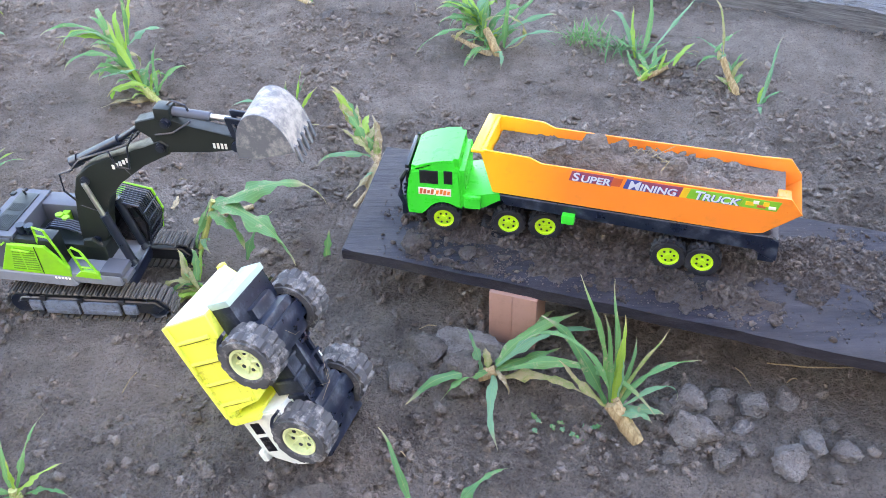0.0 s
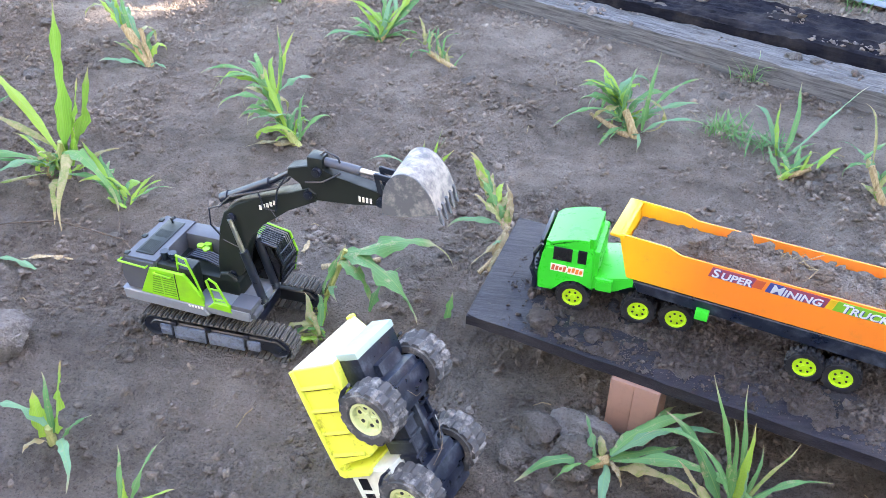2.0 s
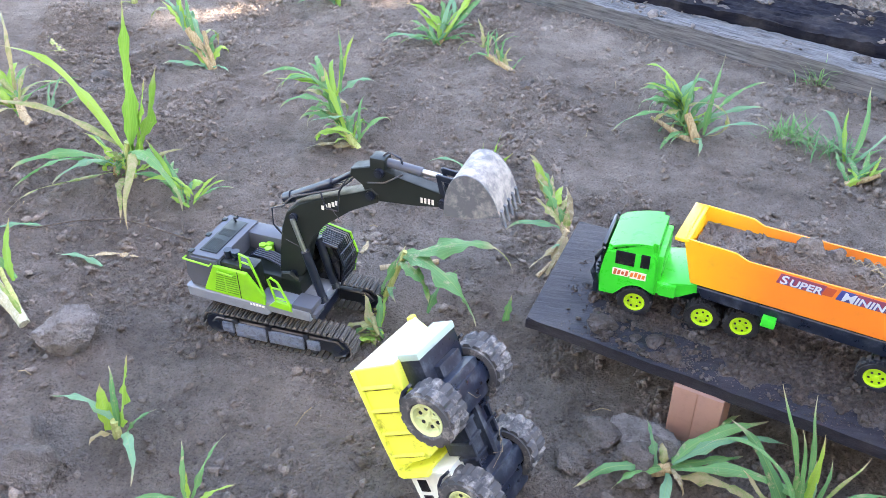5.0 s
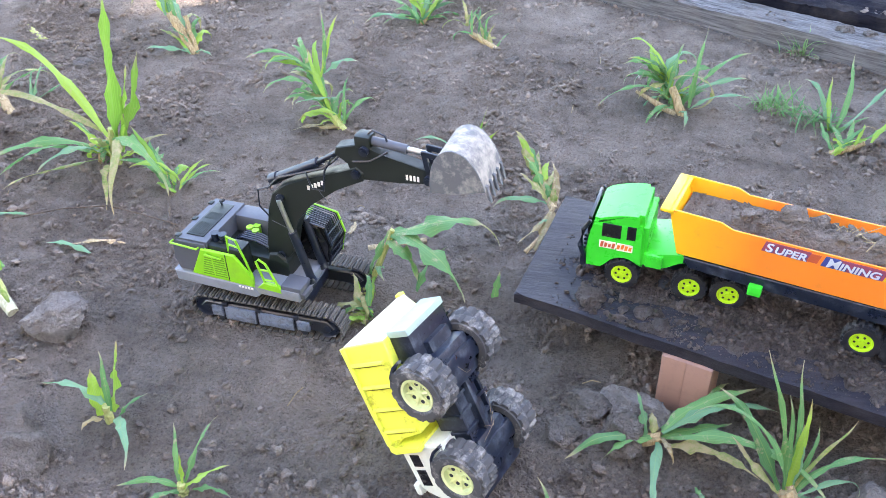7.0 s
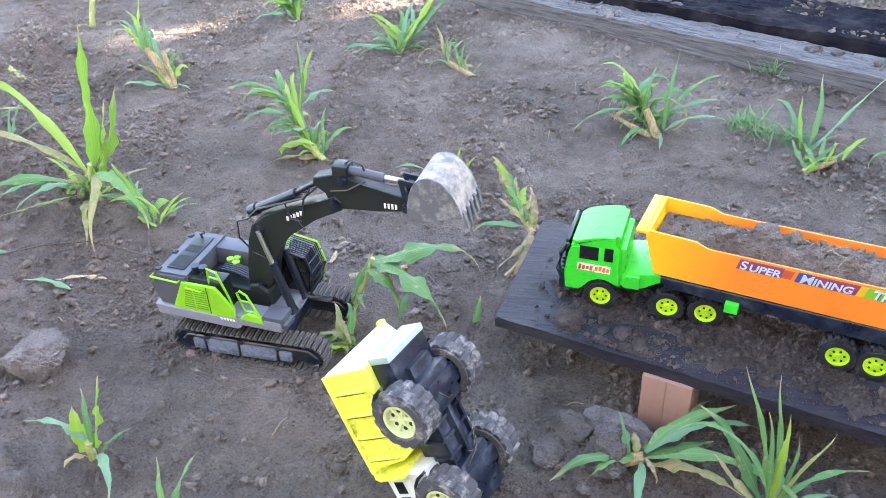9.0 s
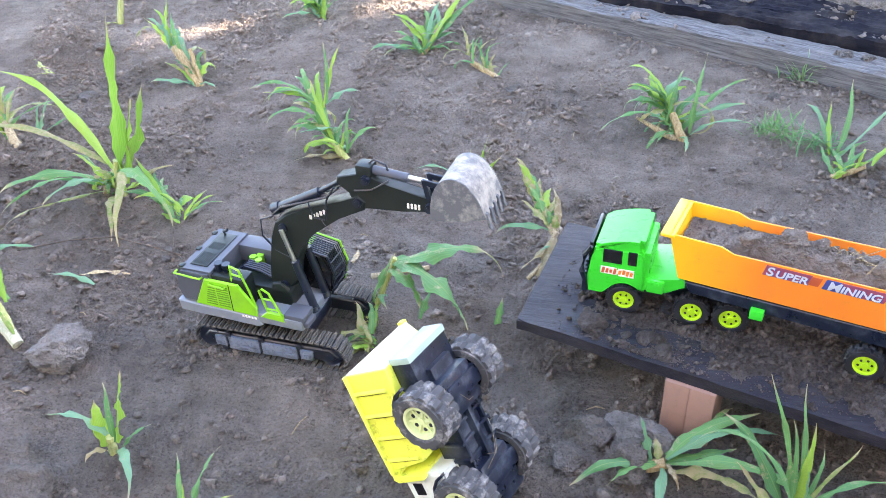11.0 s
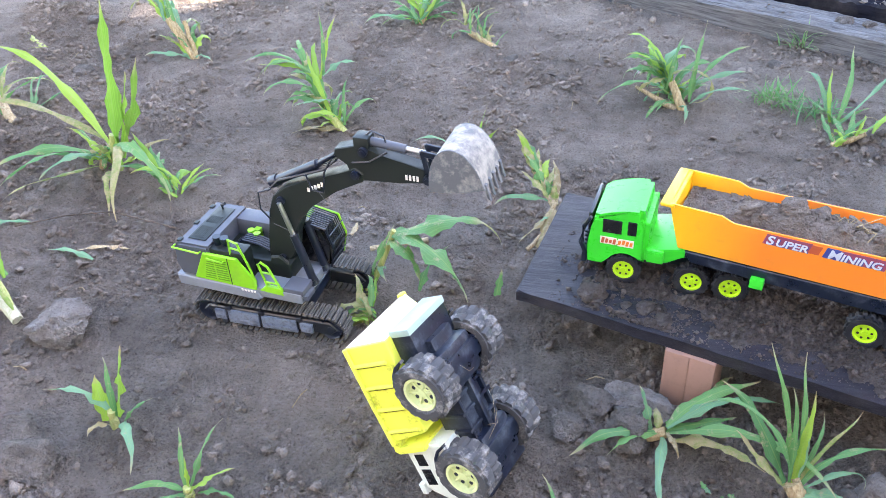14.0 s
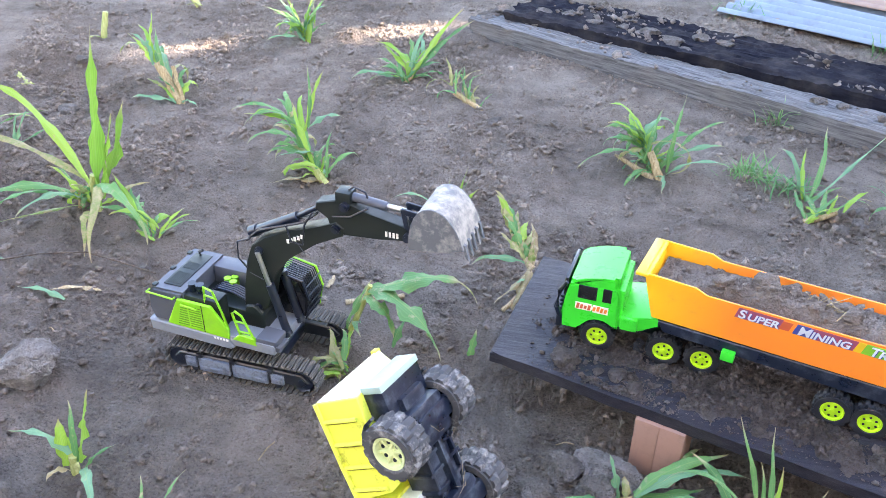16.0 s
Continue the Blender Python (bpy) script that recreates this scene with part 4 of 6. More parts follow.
    box(bm, (0.259, -W + 0.03, -0.05), (0.2672, -0.028, -0.028), 0.001)
    part("windscreen", bm, M_GLASS, cab)
    bm = bmesh.new()
    box(bm, (0.232, -0.026, -0.012), (0.25, -0.004, -0.002), 0.001)
    part("roof_lug", bm, M_WHITE, cab)
    # chassis
    def black(name, *boxes, label=""):
        b_ = bmesh.new()
        for lo, hi, bev in boxes:
            box(b_, lo, hi, bev)
        part(name, b_, M_CHASSIS, truck, label)

    black("rear_box", ((0.004, -0.118, -0.094), (0.05, -0.03, -0.056), 0.004), label="dusty black plastic gear box with painted sky sheen")
    black("rail", ((0.03, -0.1, -0.104), (0.262, -0.05, -0.066), 0.004), label="black plastic chassis rail")
    black("side_rail", ((0.05, -0.048, -0.108), (0.255, -0.043, -0.06), 0.001))
    black("side_rail", ((0.05, -0.107, -0.108), (0.255, -0.102, -0.06), 0.001))
    black("nose_box", ((0.236, -0.13, -0.104), (0.27, -0.022, -0.078), 0.004))
    for x in (0.078, 0.214):
        b_ = bmesh.new()
        rod(b_, (x, -0.012, -0.096), (x, -W + 0.012, -0.096), 0.02, seg=18)
        part("axle", b_, M_CHASSIS, truck)
        black("axle_cover", ((x - 0.03, -0.112, -0.118), (x + 0.03, -0.04, -0.078), 0.008))
        black("skid", ((x - 0.016, -0.122, -0.122), (x + 0.012, -0.03, -0.1), 0.005))
    for x in (0.116, 0.142, 0.168):
        black("cross_member", ((x, -0.112, -0.109), (x + 0.005, -0.038, -0.075), 0.001))
    black("drive_shaft", ((0.1, -0.08, -0.116), (0.19, -0.07, -0.1), 0.003))
    bm = bmesh.new()
    box(bm, (-0.002, -0.119, -0.095), (0.008, -0.029, -0.0595), 0.0015)
    part("tail_plate", bm, M_MINT, truck, "pale mint plastic end plate")
    for y in (-0.014, -W + 0.006):
        for x in (0.078, 0.214):
            bm = bmesh.new()
            pts = [(0.046 * math.cos(radians(t)), 0.046 * math.sin(radians(t))) for t in range(20, 161, 20)]
            pts = pts + [(0.05 * x_ / 0.046, 0.05 * z_ / 0.046) for x_, z_ in pts[::-1]]
            prism(bm, [(x + p, -0.096 + q) for p, q in pts], y, y + 0.008, 0.0005)
            part("mudguard", bm, M_CHASSIS, truck)
    # loose strings of dry grass on the chassis
    for k in range(3):
        r = random.Random(k)
        bm = bmesh.new()
        p = Vector((r.uniform(0.05, 0.2), r.uniform(-0.11, -0.05), -0.118))
        q = p + Vector((r.uniform(-0.05, 0.05), r.uniform(-0.05, 0.05), -0.004))
        tube(bm, [p, (p + q) / 2 + Vector((0.008, 0.004, -0.008)), q], 0.0003, 4)
        part("grass_thread", bm, M_DRY, truck)
    tyre = mesh_of("wheel", tyre_bm(0.0425, 0.042, 0.025, 15, 0.005), M_MUD, True, 30)
    rb = rim_bm(0.0245, 0.042, 6, 0.003, 0.22)
    for k in range(6):
        t = 2 * math.pi * (k + 0.75) / 6
        d, q = Vector((math.cos(t), 0, math.sin(t))), 0.22 * 0.042
        rod(rb, d * 0.006 + Vector((0, q - 0.0005, 0)), d * 0.02 + Vector((0, q - 0.0015, 0)), 0.0022, 0.0016, seg=6)
    rod(rb, (0, q - 0.003, 0), (0, q + 0.001, 0), 0.0055, 0.0065, seg=12)
    rim = mesh_of("rim", rb, [M_PALE, M_BLACK])
    for i, x in enumerate((0.078, 0.214)):
        near = share("wheel", tyre, pose(x, 0.006, -0.096, 0, 0, 180) @ pose(0, 0, 0, 0, 20 + 33 * i, 0), truck)
        far = share("wheel", tyre, pose(x, -W - 0.006, -0.096) @ pose(0, 0, 0, 0, 5 + 41 * i, 0), truck)
        share("rim", rim, Matrix(), near, "pale lime wheel rim")
        share("rim", rim, Matrix(), far, "pale lime wheel rim")
        # dark disc stands in for the shade inside the hollow wheel
        for w_ in (near, far):
            b_ = bmesh.new()
            rod(b_, (0, 0.0382, 0), (0, 0.0412, 0), 0.026, seg=24)
            part("hub_shade", b_, M_GLASS, w_)


dump_truck()


# ---- toy excavator ----
def track_bm():
    """Shoes round a stadium from x=0 to 0.232 (axle to axle), seen along y."""
    r, span, w = 0.027, 0.232, 0.036
    per = 2 * span + 2 * math.pi * r
    n = 58

    def at(s):
        s %= per
        if s < span:
            return Vector((s, 0, -r)), Vector((1, 0, 0))
        s -= span
        if s < math.pi * r:
            t = s / r
            return Vector((span + r * math.sin(t), 0, -r * math.cos(t))), Vector((math.cos(t), 0, math.sin(t)))
        s -= math.pi * r
        if s < span:
            return Vector((span - s, 0, r)), Vector((-1, 0, 0))
        t = (s - span) / r
        return Vector((-r * math.sin(t), 0, r * math.cos(t))), Vector((-math.cos(t), 0, -math.sin(t)))

    return at, per, n, w


def excavator():
    base = pose(-0.70, 1.087, 0.001, 0, 0, -4.4)
    ex = thing("toy_excavator", base, "black and lime green toy excavator with its arm raised", "toy excavator")
    at, per, n, w = track_bm()
    shoe = bmesh.new()
    box(shoe, (-0.0042, 0, -0.0018), (0.0042, w, 0.0018), 0.0006, seg=1)
    box(shoe, (-0.0012, 0.0004, -0.0042), (0.0012, w - 0.0004, -0.001), 0.0005, seg=1)
    shoe_me = mesh_of("shoe", shoe, M_TRACK)
    R = 0.0285
    for y0 in (0.0, 0.175 - w):
        far = y0 > 0
        bm = bmesh.new()
        prism(bm, [(0.0, -0.012), (0.232, -0.012), (0.246, 0.0), (0.232, 0.014), (0.0, 0.014), (-0.012, 0.0)], y0 + 0.004, y0 + w - 0.004, 0.002)
        for v in bm.verts:
            v.co += Vector((0.022, 0, R))
        side = y0 + 0.001 if not far else y0 + w - 0.005
        k0 = set(bm.faces)
        for x in (0.05, 0.09, 0.13, 0.17, 0.21):
            rod(bm, (x, side, 0.013), (x, side + 0.004, 0.013), 0.006, seg=12)
        for x in (0.06, 0.124, 0.196):
            box(bm, (x - 0.004, side - 0.001, 0.038), (x + 0.006, side + 0.006, 0.046), 0.001)
        tf = part("track_frame", bm, M_TFRAME, ex, "scuffed black track frame")
        for x0, x1, z0, z1 in ((0.034, 0.056, 0.016, 0.037), (0.06, 0.12, 0.011, 0.039), (0.125, 0.192, 0.012, 0.038), (0.198, 0.222, 0.016, 0.036)):
            pb = bmesh.new()
            box(pb, (x0, side - 0.0012, z0), (x1, side + 0.004, z1), 0.0014)
            box(pb, (x0 + 0.004, side - 0.0022, z0 + 0.004), (x1 - 0.004, side + 0.001, z0 + 0.011), 0.0008)
            part("frame_panel", pb, M_TPANEL, tf, "scuffed blue-grey panel")
        for x, teeth in ((0.022, 0), (0.254, 1)):
            bm = bmesh.new()
            lathe(bm, [(0, 0.0), (0.006, 0.0), (0.007, 0.003), (0.018, 0.003), (0.021, 0.001), (0.023, 0.004), (0.023, w - 0.006), (0.0, w - 0.006)], 22)
            old = list(bm.verts)
            for v in old:
                if teeth and abs(v.co.x) + abs(v.co.z) > 0.026 and int(math.degrees(math.atan2(v.co.z, v.co.x)) / 16.4) % 2:
                    v.co.x *= 0.88
                    v.co.z *= 0.88
                v.co += Vector((x, y0 + 0.003, R))
            part("sprocket" if teeth else "idler", bm, M_BLACK, ex)
        for i in range(n):
            p, d = at(per * i / n)
            m = Matrix.Translation(p + Vector((0.022, y0, R))) @ Euler((0, -math.atan2(d.z, d.x), 0)).to_matrix().to_4x4()
            share("shoe", shoe_me, m, tf)
    # lower carriage
    bm = bmesh.new()
    box(bm, (0.07, 0.03, 0.025), (0.2, 0.145, 0.05), 0.006)
    rod(bm, (0.13, 0.087, 0.04), (0.13, 0.087, 0.075), 0.05, seg=28)
    part("carriage", bm, M_BLACK, ex)

    # upper works, about the slewing centre
    up = Matrix.Translation((0.13, 0.075, 0)) @ pose(0, 0, 0, 0, 0, -3.6)

    def piece(name, bm, material, parent=ex, label=""):
        for v in bm.verts:
            v.co = up @ v.co
        return part(name, bm, material, parent, label)

    bm = bmesh.new()
    prism(bm, [(-0.158, 0.072), (0.0, 0.07), (0.008, 0.076), (-0.002, 0.092), (-0.16, 0.094)], -0.071, 0.071, 0.002)
    box(bm, (-0.02, -0.068, 0.078), (0.085, 0.066, 0.098), 0.003)
    piece("deck", bm, M_SKIRT, label="grey plastic deck skirt painted paler for sky reflection")
    bm = bmesh.new()
    prism(bm, [(-0.15, 0.094), (-0.158, 0.115), (-0.155, 0.15), (-0.145, 0.162), (-0.085, 0.163), (-0.085, 0.094)], -0.067, 0.067, 0.004, seg=2)
    body = piece("engine_housing", bm, M_GREYPL, label="dark grey plastic engine housing")
    # centre well with belts, filler, pipes
    bm = bmesh.new()
    box(bm, (-0.087, -0.03, 0.094), (0.05, 0.03, 0.128), 0.003)
    box(bm, (-0.087, -0.062, 0.094), (-0.02, -0.03, 0.158), 0.004)
    piece("centre_housing", bm, M_DARK)
    bm = bmesh.new()
    box(bm, (-0.087, 0.03, 0.094), (-0.01, 0.066, 0.16), 0.004)
    piece("side_housing", bm, M_GREYPL)
    bm = bmesh.new()
    box(bm, (-0.132, -0.05, 0.1625), (-0.098, 0.05, 0.1645), 0.0008)
    for i in range(9):
        box(bm, (-0.128 + 0.003 * i, -0.045, 0.1642), (-0.1265 + 0.003 * i, -0.012, 0.1652), 0.0)
        box(bm, (-0.128 + 0.003 * i, 0.0, 0.1642), (-0.1265 + 0.003 * i, 0.02, 0.1652), 0.0)
    piece("grille", bm, M_DARK, body)
    for k in range(5):
        bm = bmesh.new()
        y = -0.012 + 0.005 * k
        tube(bm, [(-0.07, y, 0.132), (-0.05, y, 0.148), (-0.02, y, 0.146), (0.01, y, 0.135)], 0.002, 6)
        piece("hose", bm, M_BLACK)
    for k, (x, y) in enumerate(((-0.05, 0.018), (-0.035, 0.012), (-0.04, 0.026))):
        bm = bmesh.new()
        rod(bm, (x, y, 0.125), (x, y, 0.15), 0.0065, seg=14)
        piece("filler_cap", bm, M_XGREEN)
    for x in (-0.077, -0.062):
        bm = bmesh.new()
        rod(bm, (x, -0.045, 0.156), (x, -0.045, 0.17), 0.0065, seg=16)
        rod(bm, (x, -0.045, 0.168), (x, -0.045, 0.174), 0.0075, seg=16)
        piece("exhaust_cap", bm, M_BLACK)
    bm = bmesh.new()
    tube(bm, [(-0.12, 0.045, 0.163), (-0.122, 0.045, 0.172), (-0.114, 0.045, 0.176)], 0.003, 6)
    piece("exhaust", bm, M_BLACK)
    # green side panels
    bm = bmesh.new()
    prism(bm, [(-0.122, 0.095), (-0.095, 0.152), (-0.03, 0.152), (0.0, 0.11), (0.0, 0.092)], -0.0705, -0.064, 0.0012)
    panel = piece("side_panel", bm, M_XGREEN, label="lime green side panel")
    for j in range(9):
        for x0, x1 in ((-0.098 + 0.0012 * j, -0.076), (-0.073, -0.05)):
            bm = bmesh.new()
            box(bm, (x0, -0.0712, 0.101 + 0.005 * j), (x1, -0.0702, 0.1028 + 0.005 * j), 0.0002, seg=1)
            piece("louvre", bm, M_XDARK, panel)
    bm = bmesh.new()
    box(bm, (-0.0475, -0.0712, 0.095), (-0.046, -0.07, 0.151), 0.0002, seg=1)
    piece("seam", bm, M_DARK, panel)
    bm = bmesh.new()
    prism(bm, [(-0.122, 0.095), (-0.095, 0.152), (-0.03, 0.152), (0.0, 0.11), (0.0, 0.092)], 0.064, 0.0705, 0.0012)
    piece("side_panel", bm, M_XGREEN)
    bm = bmesh.new()
    for k in range(5):
        box(bm, (-0.03 + 0.006 * k, -0.0716, 0.0865), (-0.026 + 0.006 * k, -0.0702, 0.0905), 0.0002, seg=1)
    piece("lettering_bars", bm, M_PAPER, panel)
    # rails and steps
    for x0, x1, y in ((-0.152, -0.1, -0.07), (-0.085, -0.055, -0.071)):
        bm = bmesh.new()
        z = 0.155 if x0 < -0.1 else 0.145
        tube(bm, [(x0, y + 0.006, z), (x0, y - 0.004, z + 0.001), (x1, y - 0.004, z - 0.002), (x1, y + 0.006, z - 0.003)], 0.0018, 6)
        piece("hand_rail", bm, M_XGREEN)
    bm = bmesh.new()
    tube(bm, [(-0.045, -0.06, 0.15), (-0.042, -0.062, 0.185), (-0.026, -0.062, 0.18), (-0.012, -0.063, 0.14), (-0.002, -0.064, 0.105)], 0.0022, 6)
    tube(bm, [(-0.044, -0.061, 0.168), (-0.022, -0.062, 0.166)], 0.0018, 6)
    piece("guard_rail", bm, M_XGREEN)
    bm = bmesh.new()
    a, b = Vector((0.012, -0.066, 0.15)), Vector((0.034, -0.066, 0.15))
    tube(bm, [(0.024, -0.066, 0.092), (0.01, -0.066, 0.148), (0.016, -0.066, 0.153), (0.028, -0.066, 0.146), (0.05, -0.066, 0.094)], 0.0022, 6)
    tube(bm, [(0.014, -0.066, 0.132), (0.034, -0.066, 0.132)], 0.0018, 6)
    tube(bm, [(0.019, -0.066, 0.112), (0.042, -0.066, 0.112)], 0.0018, 6)
    prism(bm, [(0.005, 0.092), (0.052, 0.09), (0.048, 0.104), (0.02, 0.106)], -0.069, -0.062, 0.001)
    piece("ladder", bm, M_XGREEN, label="lime green side ladder")
    for y in (-0.03, 0.02):
        bm = bmesh.new()
        prism(bm, [(0.0, 0.098), (0.05, 0.098), (0.044, 0.13), (0.03, 0.142), (0.014, 0.138)], y, y + 0.008, 0.002)
        piece("boom_bracket", bm, M_DARK)
    bm = bmesh.new()
    box(bm, (0.05, -0.066, 0.094), (0.088, -0.03, 0.106), 0.002)
    box(bm, (0.07, -0.064, 0.084), (0.094, -0.034, 0.094), 0.002)
    piece("step_plate", bm, M_GREYPL)
    for k in range(3):
        bm = bmesh.new()
        box(bm, (-0.148 + 0.0, -0.062 + 0.052 * k, 0.161), (-0.14, -0.052 + 0.052 * k, 0.1645), 0.001)
        piece("housing_clip", bm, M_DARK, body)
    # driver's cab with guard
    def cab_piece(name, bm, material, parent=ex, label=""):
        for v in bm.verts:
            v.co.z = 0.098 + (v.co.z - 0.098) * 0.8
        return piece(name, bm, material, parent, label)

    bm = bmesh.new()
    prism(bm, [(0.0, 0.098), (0.0, 0.196), (0.055, 0.2), (0.088, 0.19), (0.102, 0.15), (0.098, 0.098)], 0.024, 0.068, 0.003, seg=2)
    drv = cab_piece("driver_cab", bm, M_GLASS, label="glossy black driver's cab with a guard")
    for i in range(10):
        bm = bmesh.new()
        y = 0.022 + 0.0052 * i
        tube(bm, [(0.1, y, 0.1), (0.108, y, 0.15), (0.096, y, 0.196)], 0.0012, 5)
        cab_piece("guard_bar", bm, M_BLACK, drv)
        bm = bmesh.new()
        tube(bm, [(0.096, y, 0.196), (0.05, y, 0.208), (0.012, y, 0.206)], 0.0012, 5)
        cab_piece("guard_bar", bm, M_BLACK, drv)
    for i in range(4):
        bm = bmesh.new()
        z = 0.115 + 0.022 * i
        tube(bm, [(0.104 + 0.003 * (i % 3 > 0), 0.02, z), (0.104 + 0.003 * (i % 3 > 0), 0.072, z)], 0.0012, 5)
        cab_piece("guard_bar", bm, M_BLACK, drv)
    for y in (0.021, 0.071):
        bm = bmesh.new()
        tube(bm, [(0.1, y, 0.098), (0.109, y, 0.15), (0.098, y, 0.197), (0.05, y, 0.208), (0.0, y, 0.203)], 0.0024, 6)
        cab_piece("guard_frame", bm, M_BLACK if y < 0.05 else M_XGREEN, drv)
    bm = bmesh.new()
    prism(bm, [(0.004, 0.196), (0.056, 0.2), (0.056, 0.204), (0.004, 0.2)], 0.026, 0.066, 0.001)
    cab_piece("cab_roof", bm, M_XGREEN, drv)
    # boom
    bw = 0.0145
    bm = bmesh.new()
    prism(bm, [(0.0, 0.115), (0.03, 0.108), (0.052, 0.14), (0.06, 0.18), (0.072, 0.214), (0.1, 0.248), (0.15, 0.285), (0.198, 0.31), (0.2, 0.325), (0.188, 0.334), (0.16, 0.32), (0.1, 0.297), (0.056, 0.277), (0.03, 0.255), (0.018, 0.225), (0.008, 0.17)], -bw, bw, 0.0015)
    boom = piece("boom", bm, M_DARK, label="matt black boom")
    for x0, z0 in ((0.045, 0.25), (0.188, 0.323), (0.03, 0.13), (0.205, 0.366), (0.308, 0.334)):
        bm = bmesh.new()
        rod(bm, (x0, -bw - 0.005, z0), (x0, bw + 0.005, z0), 0.0075, seg=16)
        rod(bm, (x0, -bw - 0.0065, z0), (x0, bw + 0.0065, z0), 0.0045, seg=12)
        piece("pin", bm, M_BLACK, boom)
    bm = bmesh.new()
    for k in range(5):
        box(bm, (0.098 + 0.0065 * k, -bw - 0.0008, 0.276 + 0.0035 * k), (0.1025 + 0.0065 * k, -bw + 0.0004, 0.284 + 0.0035 * k), 0.0002, seg=1)
    piece("lettering_bars", bm, M_PAPER, boom)
    for s in (-1, 1):
        bm = bmesh.new()
        rod(bm, (0.085, s * 0.022, 0.1), (0.062, s * 0.022, 0.19), 0.0075, seg=14)
        rod(bm, (0.084, s * 0.022, 0.098), (0.088, s * 0.022, 0.09), 0.009, seg=12)
        piece("ram_barrel", bm, M_BLACK)
        bm = bmesh.new()
        rod(bm, (0.062, s * 0.022, 0.185), (0.045, s * 0.022, 0.25), 0.0042, seg=12)
        piece("ram_rod", bm, M_STEEL)
    bm = bmesh.new()
    rod(bm, (0.032, 0, 0.277), (0.115, 0, 0.322), 0.008, seg=14)
    rod(bm, (0.024, 0, 0.273), (0.038, 0, 0.28), 0.0102, seg=14)
    piece("ram_barrel", bm, M_BLACK)
    bm = bmesh.new()
    rod(bm, (0.11, 0, 0.319), (0.16, 0, 0.352), 0.0045, seg=12)
    piece("ram_rod", bm, M_BLACK)
    for s in (-1, 1):
        for k in range(2):
            bm = bmesh.new()
            y = s * (bw - 0.004 - 0.008 * k)
            tube(bm, [(0.02, y, 0.262), (0.044, y, 0.286), (0.09, y, 0.304 + 0.004 * k), (0.13, y, 0.32), (0.155, y, 0.342)], 0.0022, 6)
            piece("hose", bm, M_BLACK)
    for pts in ([(0.1, -0.016, 0.31), (0.11, -0.021, 0.285), (0.13, -0.02, 0.283), (0.135, -0.018, 0.32), (0.15, -0.016, 0.345)], [(0.185, -0.016, 0.345), (0.215, -0.018, 0.352), (0.245, -0.0165, 0.372)], [(0.195, 0, 0.378), (0.215, 0, 0.395), (0.235, -0.002, 0.39), (0.24, -0.003, 0.377)], [(0.03, -0.016, 0.27), (0.008, -0.02, 0.262), (0.006, -0.02, 0.23), (0.018, -0.016, 0.21)]):
        bm = bmesh.new()
        tube(bm, pts, 0.0016, 6)
        piece("hose", bm, M_BLACK)
    # stick
    sw = 0.012
    bm = bmesh.new()
    prism(bm, [(0.178, 0.318), (0.2, 0.312), (0.26, 0.318), (0.318, 0.326), (0.322, 0.34), (0.305, 0.348), (0.235, 0.36), (0.215, 0.37), (0.195, 0.374), (0.155, 0.362), (0.152, 0.35), (0.175, 0.338)], -sw, sw, 0.0015)
    stick = piece("stick", bm, M_DARK, label="matt black stick")
    bm = bmesh.new()
    for k in range(4):
        box(bm, (0.27 + 0.006 * k, -sw - 0.0008, 0.326), (0.2735 + 0.006 * k, -sw + 0.0004, 0.335), 0.0002, seg=1)
    piece("stripe_mark", bm, M_PAPER, stick, "white and red stripes")
    bm = bmesh.new()
    rod(bm, (0.21, 0, 0.378), (0.27, 0, 0.372), 0.0072, seg=14)
    piece("ram_barrel", bm, M_GREYPL)
    bm = bmesh.new()
    rod(bm, (0.265, 0, 0.373), (0.3, 0, 0.37), 0.0045, seg=12)
    piece("ram_rod", bm, M_STEEL)
    bm = bmesh.new()
    for s in (-0.012, 0.009):
        prism(bm, [(0.295, 0.378), (0.302, 0.38), (0.311, 0.338), (0.303, 0.335)], s, s + 0.004, 0.0008)
        prism(bm, [(0.297, 0.38), (0.3, 0.37), (0.332, 0.366), (0.333, 0.376)], s, s + 0.004, 0.0008)
    piece("linkage", bm, M_BLACK)
    for pts in ([(0.022, 0.2), (0.05, 0.19)], [(0.11, 0.29), (0.13, 0.262)]):
        bm = bmesh.new()
        (xa, za), (xb, zb) = pts
        tube(bm, [(xa, -bw - 0.0002, za), (xb, -bw - 0.0002, zb)], 0.0006, 4)
        piece("seam", bm, M_GREYPL, boom)
    bm = bmesh.new()
    box(bm, (0.188, -0.013, 0.366), (0.214, 0.013, 0.388), 0.004)
    piece("stick_lug", bm, M_DARK, stick)
    # bucket: curled, mouth down and forwards
    bwid = 0.041
    back = [(0.32, 0.332), (0.3195, 0.345), (0.3205, 0.36), (0.323, 0.374), (0.3275, 0.386), (0.334, 0.3965), (0.3425, 0.4035), (0.353, 0.4065), (0.364, 0.4055), (0.375, 0.4), (0.385, 0.39), (0.3935, 0.377), (0.4, 0.363), (0.405, 0.348)]
    bm = bmesh.new()
    t = 0.0025
    inner = []
    for i, (x, z) in enumerate(back):
        p, q = Vector(back[max(i - 1, 0)]), Vector(back[min(i + 1, len(back) - 1)])
        d = (q - p).normalized()
        inner.append((x + d.y * t, z - d.x * t))
    prism(bm, back + inner[::-1], -bwid, bwid, 0.0006)
    shell = piece("bucket", bm, M_SHELL, label="dusty worn metal bucket")
    for y in (-bwid - 0.001, bwid - 0.0015):
        bm = bmesh.new()
        prism(bm, back + [(0.385, 0.342), (0.35, 0.334)], y, y + 0.0025, 0.0005)
        piece("bucket_side", bm, M_BUCKET, shell)
